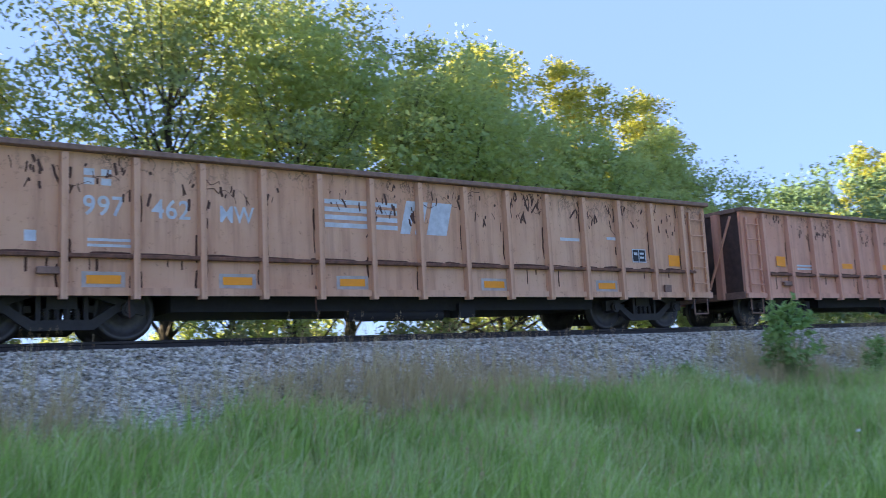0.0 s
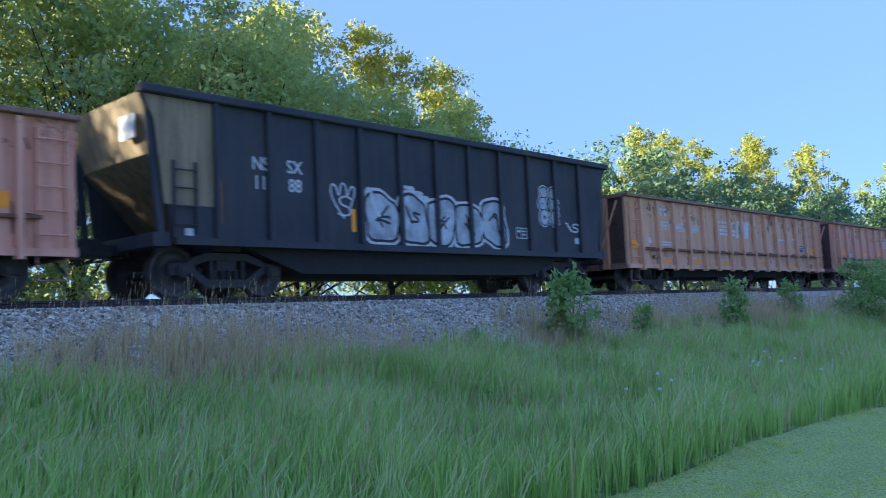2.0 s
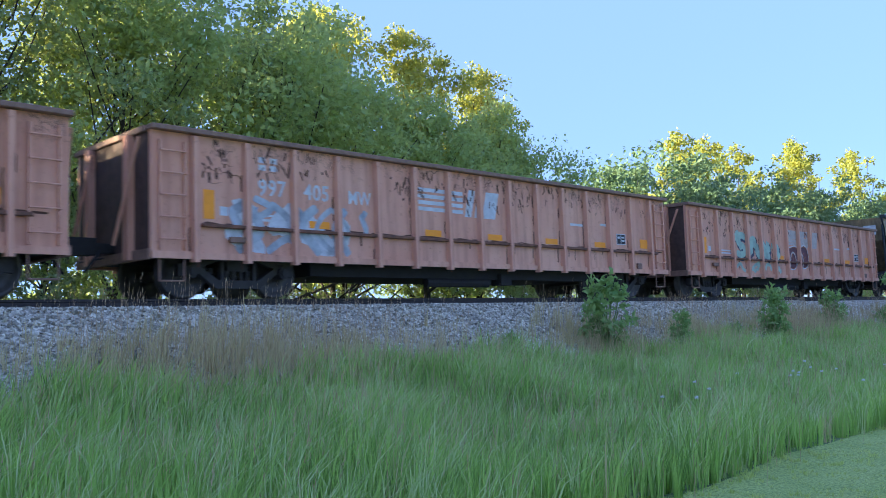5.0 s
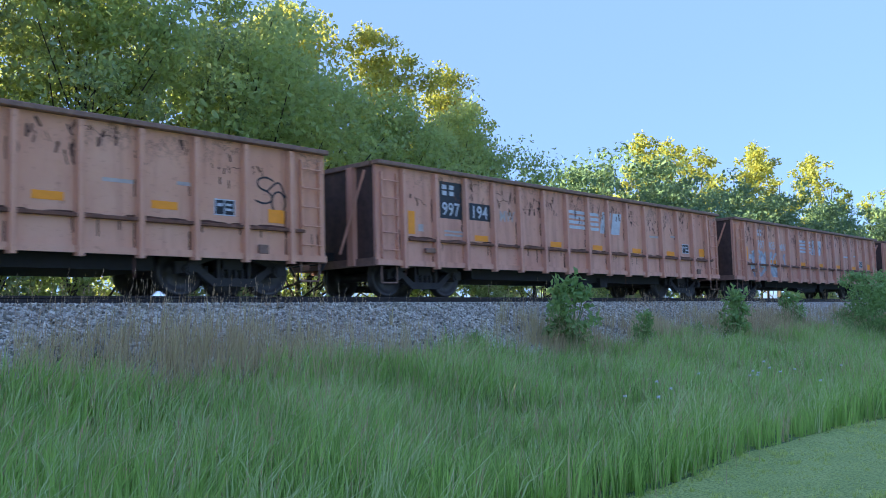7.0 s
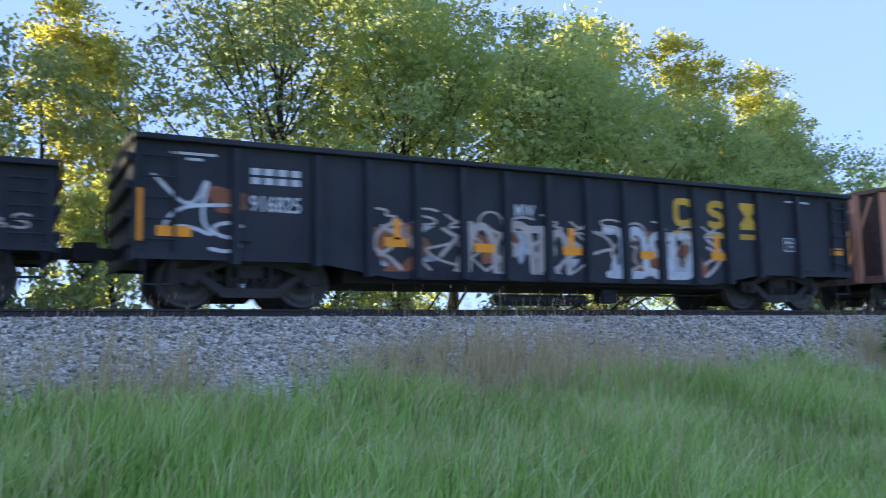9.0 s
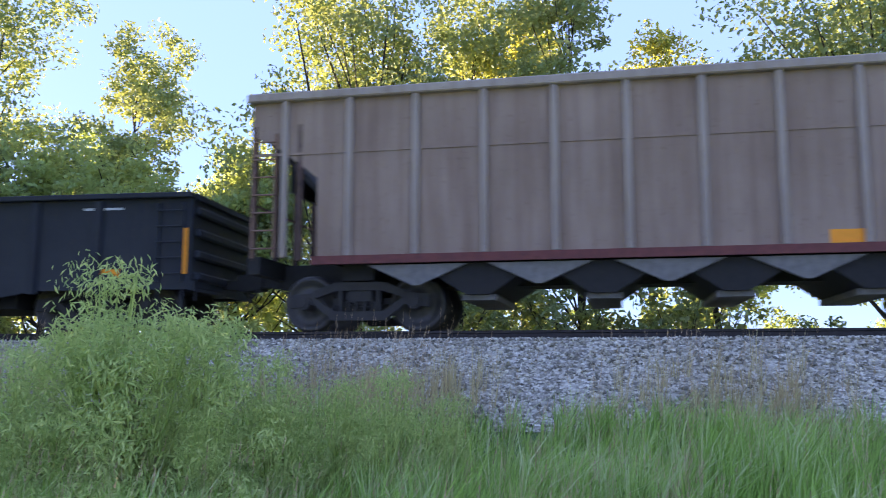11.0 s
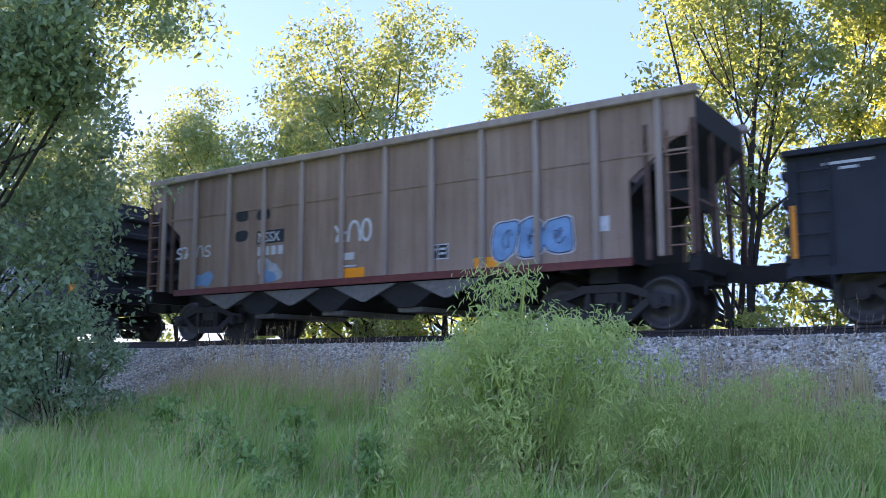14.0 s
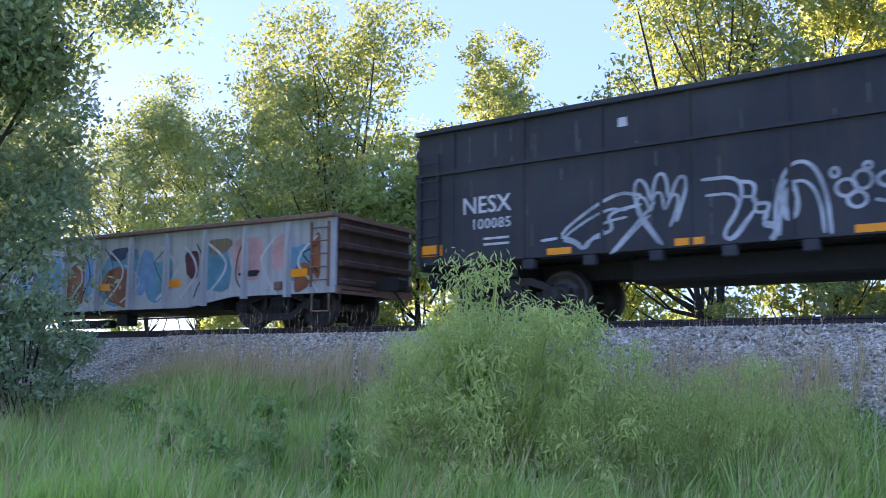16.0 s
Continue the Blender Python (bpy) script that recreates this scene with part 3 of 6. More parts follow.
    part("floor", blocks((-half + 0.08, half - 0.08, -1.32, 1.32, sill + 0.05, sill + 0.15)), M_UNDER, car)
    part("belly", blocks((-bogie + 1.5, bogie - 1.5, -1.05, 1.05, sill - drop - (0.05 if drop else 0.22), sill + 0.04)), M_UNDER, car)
    underframe(car, half, bogie, sill)
    lad = min(1.75, top - sill - 0.25)
    for x in (-half + 0.14, half - 0.56):
        ladder(car, x, sill + 0.12, lad, 0.42, 5, -1.43, material if not drop else rim)
    # sill steps under the ladders
    for x in (-half + 0.14, half - 0.56):
        bm = bmesh.new()
        for dx in (0, 0.42):
            rod(bm, (x + dx, -1.40, sill), (x + dx, -1.40, sill - 0.36), 0.016)
        rod(bm, (x, -1.40, sill - 0.36), (x + 0.42, -1.40, sill - 0.36), 0.016)
        part("sill_step", bm, rim, car)
    # brake gear near one end
    part("brake_box", blocks((-half + 1.35, -half + 1.65, -1.48, -1.41, sill + 0.28, sill + 0.38), bevel=0.01), rim, car)
    part("brake_box", blocks((half - 1.5, half - 1.3, -1.46, -1.41, sill + 0.1, sill + 0.26), bevel=0.01), rim, car)
    bm = bmesh.new()
    rod(bm, (-1.3, -1.0, sill - drop - 0.3), (0.6, -1.0, sill - drop - 0.3), 0.10, 10)
    block(bm, 0.9, 1.25, -1.15, -0.85, sill - drop - 0.35, sill - drop - 0.1)
    rod(bm, (1.25, -1.0, sill - drop - 0.2), (3.6, -0.9, sill - drop - 0.18), 0.02)
    part("brake_gear", bm, M_UNDER, car)
    return car


def hopper(label, half, sill, top, material, style, ribs, name="hopper_car"):
    """A deep hopper car. style 'coal': sloped ends and a belly; 'bays': four V-shaped chutes and open ends."""
    car = car_root(name, label)
    bogie = half - 1.75
    cut = 0.55 if style == "coal" else 0.0
    low = sill
    for s in (-1, 1):
        bm = bmesh.new()
        y0, y1 = sorted((s * 1.40, s * 1.34))
        if style == "coal":
            out = [(-half + cut, low), (half - cut, low), (half - 0.28, top - 0.55), (half, top - 0.12), (half, top - 0.05), (-half, top - 0.05), (-half, top - 0.12), (-half + 0.28, top - 0.55)]
        else:
            e, g = half - 1.15, half - 0.42
            out = [(-e, low), (e, low), (e, low + 1.30), (g, top - 0.78), (half - 0.05, top - 0.62), (half - 0.05, top - 0.05), (-half + 0.05, top - 0.05), (-half + 0.05, top - 0.62), (-g, top - 0.78), (-e, low + 1.30)]
        slab(bm, out, y0, y1)
        part("side_panel", bm, material, car)
        a, b = sorted((s * 1.52, s * 1.31))
        part("top_rail", blocks((-half - 0.02, half + 0.02, a, b, top - 0.09, top + 0.05), bevel=0.02), M_PALE if style == "bays" else M_COAL, car)
        a, b = sorted((s * 1.50, s * 1.405))
        part("side_sill", blocks((-half + (cut if style == "coal" else 1.1), half - (cut if style == "coal" else 1.1), a, b, low - 0.08, low + 0.05)), M_RED if style == "bays" else material, car)
        if style == "bays":
            a, b = sorted((s * 1.416, s * 1.398))
            part("seam", blocks((-half + 0.1, half - 0.1, a, b, 2.76, 2.80)), material, car)
        x0 = -half + (1.35 if style == "coal" else 0.62)
        for i in range(ribs):
            x = x0 + (-2 * x0) * i / (ribs - 1)

            def make(h=top - low - 0.1):
                return blocks((-0.055, 0.055, -0.085, 0.0, 0, h), bevel=0.02)
            ob = part("rib", shared(f"hopper rib {h_key(top - low)} {material.name}", make, M_PALE if style == "bays" else material), material, car)
            ob.matrix_local = pose(x, s * 1.402, low + 0.04, 0, 0, 0 if s < 0 else 180)
    for s in (-1, 1):
        bm = bmesh.new()
        if style == "coal":
            slab(bm, [(s * (half - 0.02), top - 0.06), (s * (half - 0.30), top - 1.0), (s * (half - 1.6), low + 0.1), (s * (half - 1.75), low + 0.1), (s * (half - 0.42), top - 1.0), (s * (half - 0.10), top - 0.06)], -1.33, 1.33)
            part("slope_sheet", bm, M_BUFF if s < 0 else material, car)
            for y in (-1.36, 1.30):
                bm = bmesh.new()
                slab(bm, [(s * (half - 0.30), low), (s * (half - 0.42), low), (s * (half - 0.26), top - 0.5), (s * (half - 0.10), top - 0.35)], y, y + 0.06)
                part("corner_post", bm, material, car)
            part("end_sill", blocks((s * (half - 0.35) - 0.15, s * (half - 0.35) + 0.15, -1.38, 1.38, low - 0.1, low + 0.12)), material, car)
            if s < 0:
                ladder(car, -half + 0.55, low + 0.1, 1.2, 0.4, 4, -1.42, M_COAL)
        else:
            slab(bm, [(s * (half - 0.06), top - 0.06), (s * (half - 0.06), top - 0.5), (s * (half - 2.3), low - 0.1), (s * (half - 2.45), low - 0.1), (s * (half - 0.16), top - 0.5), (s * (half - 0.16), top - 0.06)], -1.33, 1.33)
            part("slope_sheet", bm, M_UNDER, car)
            # dark plates added to close off the open end, standing in for its shade
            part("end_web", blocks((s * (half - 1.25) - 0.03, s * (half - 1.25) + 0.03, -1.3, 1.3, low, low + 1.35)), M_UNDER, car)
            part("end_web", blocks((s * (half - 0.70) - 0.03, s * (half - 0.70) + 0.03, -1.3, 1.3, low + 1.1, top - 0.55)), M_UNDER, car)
            for x in (half - 0.09, half - 0.85):
                for y in (-1.40, 1.32):
                    part("end_post", blocks((s * x - 0.05, s * x + 0.05, y, y + 0.08, low, top - 0.45), bevel=0.01), M_ENDS, car)
            for y in (-0.5, 0.42):
                part("end_post", blocks((s * (half - 0.09) - 0.04, s * (half - 0.09) + 0.04, y, y + 0.08, low, top - 0.5)), M_ENDS, car)
            # platform rail and brake wheel on the open end
            part("grab_iron", blocks((s * (half - 0.08) - 0.015, s * (half - 0.08) + 0.015, -1.3, 1.3, low + 0.9, low + 0.93)), M_RIM, car)
            part("end_sill", blocks((s * (half - 0.12) - 0.1, s * (half - 0.12) + 0.1, -1.40, 1.40, low - 0.2, low + 0.08)), M_UNDER, car)
            ladder(car, s * (half - 0.30) - 0.2, low + 0.05, top - low - 0.65, 0.36, 7, -1.42, M_RIM)
    if style == "coal":
        bm = bmesh.new()
        slab(bm, [(-bogie - 0.2, low + 0.1), (-bogie + 1.5, 0.40), (bogie - 1.5, 0.40), (bogie + 0.2, low + 0.1)], -1.22, 1.22)
        part("belly", bm, M_UNDER, car)
    else:
        span = 2 * (bogie - 1.0)
        for k in range(4):
            x0 = -bogie + 1.0 + span * k / 4
            bm = bmesh.new()
            w = span / 4
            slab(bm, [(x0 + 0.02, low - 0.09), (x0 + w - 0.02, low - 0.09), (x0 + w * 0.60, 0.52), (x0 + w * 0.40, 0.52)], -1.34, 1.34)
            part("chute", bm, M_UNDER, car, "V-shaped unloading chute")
            bm = bmesh.new()
            slab(bm, [(x0 - 0.42 * w + 0.02, low - 0.10), (x0 + 0.42 * w, low - 0.10), (x0 + 0.05, low - 0.42), (x0 - 0.05, low - 0.42)], -1.42, -1.36)
            part("chute_plate", bm, M_GREY, car)
            part("chute_door", blocks((x0 + w * 0.36, x0 + w * 0.64, -1.2, 1.2, 0.44, 0.53)), M_GREY, car)
    part("floor", blocks((-half + 1.8, half - 1.8, -1.3, 1.3, low, low + 0.1)), M_UNDER, car)
    underframe(car, half - (0.3 if style == "coal" else 0.06), bogie, sill, width=1.1)
    return car


def h_key(v):
    return f"{v:.2f}"


def high_side(label, half, sill, top, material):
    """A deep black car: an upper plate set back over panelled sides, feet under the sill."""
    car = car_root("high_side_car", label)
    mid = sill + (top - sill) * 0.66
    for s in (-1, 1):
        bm = bmesh.new()
        y0, y1 = sorted((s * 1.46, s * 1.38))
        slab(bm, [(-half, sill), (half, sill), (half, top - 0.5), (half - 1.0, top - 0.38), (half - 2.8, mid), (-half, mid)], y0, y1)
        part("side_panel", bm, material, car)
        y0, y1 = sorted((s * 1.40, s * 1.33))
        part("upper_panel", blocks((-half, half, y0, y1, mid - 0.2, top - 0.04)), material, car)
        y0, y1 = sorted((s * 1.49, s * 1.30))
        part("top_rail", blocks((-half - 0.02, half + 0.02, y0, y1, top - 0.06, top + 0.03), bevel=0.012), material, car)
        bm = bmesh.new()
        y0, y1 = sorted((s * 1.52, s * 1.36))
        slab(bm, [(-half, mid - 0.01), (half - 2.8, mid - 0.01), (half - 2.75, mid + 0.04), (-half, mid + 0.05)], y0, y1)
        part("ledge", bm, material, car)
        for i in range(9):
            x = -6.05 + 1.43 * i
            y0, y1 = sorted((s * 1.478, s * 1.462))
            part("rib", blocks((x - 0.03, x + 0.03, y0, y1, sill, mid - 0.012)), material, car)
            y0, y1 = sorted((s * 1.44, s * 1.402))
            part("rib", blocks((x - 0.03, x + 0.03, y0, y1, mid + 0.05, top - 0.06)), material, car)
        for i in range(11):
            x = -half + 1.2 + (2 * half - 2.6) * i / 10
            y0, y1 = sorted((s * 1.46, s * 1.30))
            part("foot", blocks((x - 0.11, x + 0.11, y0, y1, sill - 0.18, sill - 0.002), bevel=0.02), material, car)
        y0, y1 = sorted((s * 1.50, s * 1.462))
        part("door_plate", blocks((half - 2.05, half - 1.35, y0, y1, sill + 0.05, mid - 0.1), bevel=0.012), material, car)
    for s in (-1, 1):
        x0, x1 = sorted((s * half, s * (half - 0.07)))
        part("end_wall", blocks((x0, x1, -1.38, 1.38, sill - 0.1, top - 0.05)), material, car)
        for k in range(5):
            z = sill + (top - sill) * (k + 0.4) / 5.2
            a, b = sorted((s * half, s * (half + 0.12)))
            part("end_rib", blocks((a, b, -1.36, 1.36, z - 0.09, z + 0.09), bevel=0.04), material, car)
        ladder(car, s * (half - 0.32) - 0.2, sill, 2.0, 0.4, 6, -1.50, material)
    part("floor", blocks((-half + 0.1, half - 0.1, -1.32, 1.32, sill - 0.02, sill + 0.1)), M_UNDER, car)
    part("belly", blocks((-3.0, 3.0, -0.8, 0.8, sill - 0.45, sill - 0.02), bevel=0.05), M_UNDER, car)
    underframe(car, half, half - 1.75, sill)
    return car


NS_HALF, NS_SILL, NS_TOP = 7.50, 0.62, 2.68
Y_PANEL = -1.404


def ns_gondola(label, material, rng, number=None, mw=True, patch=False, logo_x=-1.85, backed=True, logo_mat=None, lower=False):
    car = gondola(label, NS_HALF, NS_SILL, NS_TOP, material, [-6.77 + 0.961 * k for k in range(15)], ledge=1.17)
    y = Y_PANEL
    if number:
        x1, x2 = -5.57, -4.62
        if patch:
            bars([(x1 - 0.06, x1 + 0.72, 1.68, 2.48), (x2 - 0.06, x2 + 0.76, 1.70, 2.08)], M_PATCH, car, y, "number_patch", "dark painted patch")
            y -= 0.005
        initials(car, x1 + 0.02, 2.18, 0.23, 2, M_WHITE, y, 1.0)
        lettering(number[0], x1, 1.75, 0.40, M_WHITE, car, y, 1.05, 0.92, name="car_number")
        lettering(number[1], x2, 1.75, 0.40, M_WHITE, car, y, 1.05, 0.92, name="car_number")
        y = Y_PANEL
    if mw:
        lettering("MW", -3.62, 1.74, 0.36, M_FAINT if patch else M_WHITE, car, y, squeeze=0.85, name="stencil")
    stripes_logo(car, logo_x, 1.75, 2.45, 0.52, logo_mat or M_WHITE, y)
    faint_bars(car, [(-5.5, -4.85, 1.38, 1.42), (-5.5, -4.85, 1.30, 1.34), (3.2, 3.7, 1.72, 1.78), (4.45, 4.8, 1.78, 1.84), (-6.3, -6.15, 1.35, 1.5)], y, M_WHITE if not patch else M_FAINT)
    data_panel(car, 5.14, 1.34, y, 0.40, 0.28)
    if backed:
        for x in (-5.28, -3.34, -1.38, 1.53, 4.36):
            reflector(car, x, 0.84, y, 0.46, 0.12, True)
    else:
        for x in (-4.28, -1.42, 0.46, 2.45, 4.4) if lower else (-3.37, -1.48, 0.46, 2.39, 4.23):
            reflector(car, x, 1.30 if lower else 1.43, y, 0.46, 0.13)
    if lower:
        reflector(car, -6.5, 1.52, y, 0.20, 0.48)
    else:
        reflector(car, -7.10 if backed else -6.15, 1.28 if backed else 1.48, y - 0.02, 0.34, 0.24)
    reflector(car, 6.4, 1.40, y, 0.34, 0.24)
    scraped(car, rng, 52)
    stained(car, rng)
    # rivets down the end bay
    bm = bmesh.new()
    for k in range(11):
        for x in (-NS_HALF + 0.80, NS_HALF - 0.78):
            rod(bm, (x, y + 0.01, 1.3 + 0.11 * k), (x, y - 0.016, 1.3 + 0.11 * k), 0.02, 6)
    tagged(part("rivets", bm, M_RIM, car), kind="stuff")
    return car


def stained(car, rng):
    """Rust that settled on the ledge, runs down from it and creeps along the ribs."""
    bm = bmesh.new()
    x = -6.6
    while x < 6.9:
        ln = rng.uniform(0.25, 0.9)
        y = Y_PANEL + 0.0026 - 0.001 * rng.random()
        ribbon(bm, [(x, 1.205), (x + ln * 0.3, 1.21 + rng.uniform(0, 0.02)), (x + ln * 0.7, 1.205), (x + ln, 1.20)], rng.uniform(0.02, 0.05), y)
        x += ln * rng.uniform(0.8, 1.5)
    for k in range(15):
        rx = -6.77 + 0.961 * k
        for side in (-1, 1):
            for _ in range(rng.randrange(1, 4)):
                z, ln = rng.uniform(0.72, 2.3), rng.uniform(0.12, 0.5)
                ribbon(bm, [(rx + side * 0.075, z), (rx + side * rng.uniform(0.08, 0.10), z - ln * 0.5), (rx + side * 0.075, z - ln)], rng.uniform(0.015, 0.04), Y_PANEL + 0.0026 - 0.001 * rng.random())
        for _ in range(rng.randrange(0, 3)):
            sx, ln = rx + rng.uniform(0.12, 0.85), rng.uniform(0.08, 0.32)
            ribbon(bm, [(sx, 1.13), (sx + rng.uniform(-0.01, 0.01), 1.13 - ln * 0.5), (sx, 1.13 - ln)], rng.uniform(0.012, 0.04), Y_PANEL + 0.0026 - 0.001 * rng.random())
    tagged(part("rust_stains", bm, M_STAIN, car), kind="stuff")


def scraped(car, rng, count):
    """Torn paint under the rim: short dark tears in loose groups."""
    bm = bmesh.new()
    for _ in range(count):
        cx, cz = rng.uniform(-6.7, 6.7), rng.uniform(2.05, 2.56)
        for _ in range(rng.randrange(0, 2)):
            x, z = cx + rng.gauss(0, 0.12), min(2.56, cz + rng.gauss(0, 0.05))
            pts = [(x, z)]
            for _ in range(5):
                pts.append((pts[-1][0] + rng.uniform(-0.02, 0.11), min(2.60, pts[-1][1] + rng.uniform(-0.09, 0.07))))
            ribbon(bm, pts, rng.uniform(0.006, 0.013), Y_PANEL - 0.0015 - rng.random() * 0.001)
        for _ in range(rng.randrange(2, 7)):
            x, z = cx + rng.gauss(0, 0.15), min(2.60, cz + rng.gauss(0, 0.09))
            ln, tilt = rng.uniform(0.03, 0.20), rng.gauss(0, 0.3)
            w = rng.uniform(0.010, 0.045)
            ribbon(bm, [(x, z), (x + ln * tilt * 0.5 + rng.uniform(-0.012, 0.012), z - ln * 0.5), (x + ln * tilt, z - ln)], w, Y_PANEL - 0.0015 - rng.random() * 0.001)
    tagged(part("torn_paint", bm, M_SCRAPE, car), kind="stuff")


CARS = []


def put_on_track(car, middle):
    CARS.append((car, middle))


def csx_gondola(label, rng, number, gap, half=7.35, top=2.42, drop=0.22, sill=0.68, mark_z=1.84, z=1.43):
    car = gondola(label, half, sill, top, M_BLACK, [-5.92, *(-4.67 + 0.845 * k for k in range(12)), 5.74], None, drop, M_BLACK, 1.3, 0.16, end_ribs=4)
    y = Y_PANEL
    x = -half + 1.66
    initials(car, x, mark_z, 0.24, 4 if not gap else 3, M_WHITE, y, 0.85)
    lettering(number[0], x - 0.02, z, 0.34, M_WHITE, car, y, 1.0, 0.92 if gap else 0.78, name="car_number")
    if len(number) > 1:
        lettering(number[1], x + 1.06, z, 0.34, M_WHITE, car, y, 1.0, 0.92, name="car_number")
        initials(car, x + 1.22, mark_z, 0.24, 1, M_WHITE, y)
    faint_bars(car, [(-half + 0.5, -half + 1.15, top - 0.22, top - 0.18), (-half + 0.72, -half + 0.95, top - 0.30, top - 0.26), (half - 1.9, half - 1.2, top - 0.22, top - 0.18)], y, M_WHITE)
    for s in (-1, 1):
        reflector(car, s * (half - 0.10), 1.30, y - 0.03, 0.09, 0.75)
    return car


def big_mark(car, x, z, h, y, n=3):
    """Three painted forms over short bars: an open ring, a bent band and an hourglass."""
    w, t = h * 0.80, h * 0.25
    for i in range(n):
        a = x + i * 0.86
        bm = bmesh.new()
        if i == 2:
            slab(bm, [(a, z), (a + w, z), (a + w, z + h * 0.2), (a + w * 0.68, z + h * 0.5), (a + w, z + h * 0.8), (a + w, z + h), (a, z + h), (a, z + h * 0.8), (a + w * 0.32, z + h * 0.5), (a, z + h * 0.2)], y, y + 0.003)
        else:
            u = [(0.95, 0.72), (0.9, 0.88), (0.5, 0.9), (0.14, 0.86), (0.12, 0.5), (0.14, 0.14), (0.5, 0.1), (0.9, 0.12), (0.95, 0.3)] if i == 0 else [(0.9, 0.74), (0.85, 0.9), (0.15, 0.88), (0.15, 0.56), (0.85, 0.46), (0.85, 0.12), (0.15, 0.1), (0.1, 0.26)]
            ribbon(bm, [(a + w * p, z + h * q) for p, q in u], t, y, 1)
        part("mark", bm, M_YELLOW, car, "yellow painted mark")
        bars([(a - 0.02, a + w + 0.02, z - 0.20, z - 0.09)], M_YELLOW, car, y, "mark_bar")


def flowing(car, x0, x1, z0, z1, y, rng, material, n):
    """Long curling sweeps that stream side by side."""
    for k in range(n):
        x, z, ln = rng.uniform(x0, x1 - 0.9), rng.uniform(z0 + 0.12, z1 - 0.22), rng.uniform(0.6, 1.6)
        amp, ph, fall = rng.uniform(0.08, 0.26), rng.uniform(0, 6.28), rng.uniform(-0.25, 0.1)
        wide = rng.choice((0.015, 0.02, 0.03, 0.03, 0.06))
        for strand in range(rng.choice((1, 2, 3))):
            pts = []
            for i in range(11):
                u = i / 10
                zz = z + amp * math.sin(ph + 3.8 * u) * (0.5 + u) + fall * u + 0.07 * strand * (1 - 0.7 * u)
                pts.append((min(x1, x + ln * u + 0.05 * math.sin(7 * u)), max(z0, min(z1, zz))))
            bm = bmesh.new()
            ribbon(bm, pts, wide, y - 0.0003 * (k % 12) - 0.0001 * strand)
            part("graffiti_stroke", bm, material, car)


def puffy(car, rows, width, y, rim=1.0):
    """Fat silver sweeps with a dark outline and a white rim."""
    sprayed(car, rows, width + 0.20 * rim, M_WHITE, y, "graffiti_rim")
    sprayed(car, rows, width + 0.12 * rim, M_INK, y - 0.004, "graffiti_outline")
    sprayed(car, rows, width, M_SILVER, y - 0.008, "graffiti_fill")


def shard(car, x, z, w, h, y, rng, fill, edge):
    """An angular sprayed field with a bright rim along some of its sides."""
    n = rng.randrange(6, 9)
    pts = []
    for i in range(n):
        a, r = 6.2832 * (i + rng.uniform(-0.25, 0.25)) / n, rng.uniform(0.6, 1.15)
        pts.append((x + w * r * math.cos(a), max(0.56, min(1.86, z + h * r * math.sin(a)))))
    bm = bmesh.new()
    bm.faces.new([bm.verts.new((a, y, b)) for a, b in pts])
    part("graffiti_fill", bm, fill, car)
    bm = bmesh.new()
    i = rng.randrange(n)
    ribbon(bm, [pts[(i + k) % n] for k in range(rng.randrange(4, n))], rng.uniform(0.05, 0.10), y - 0.0004, 0)
    part("graffiti_stroke", bm, edge, car)


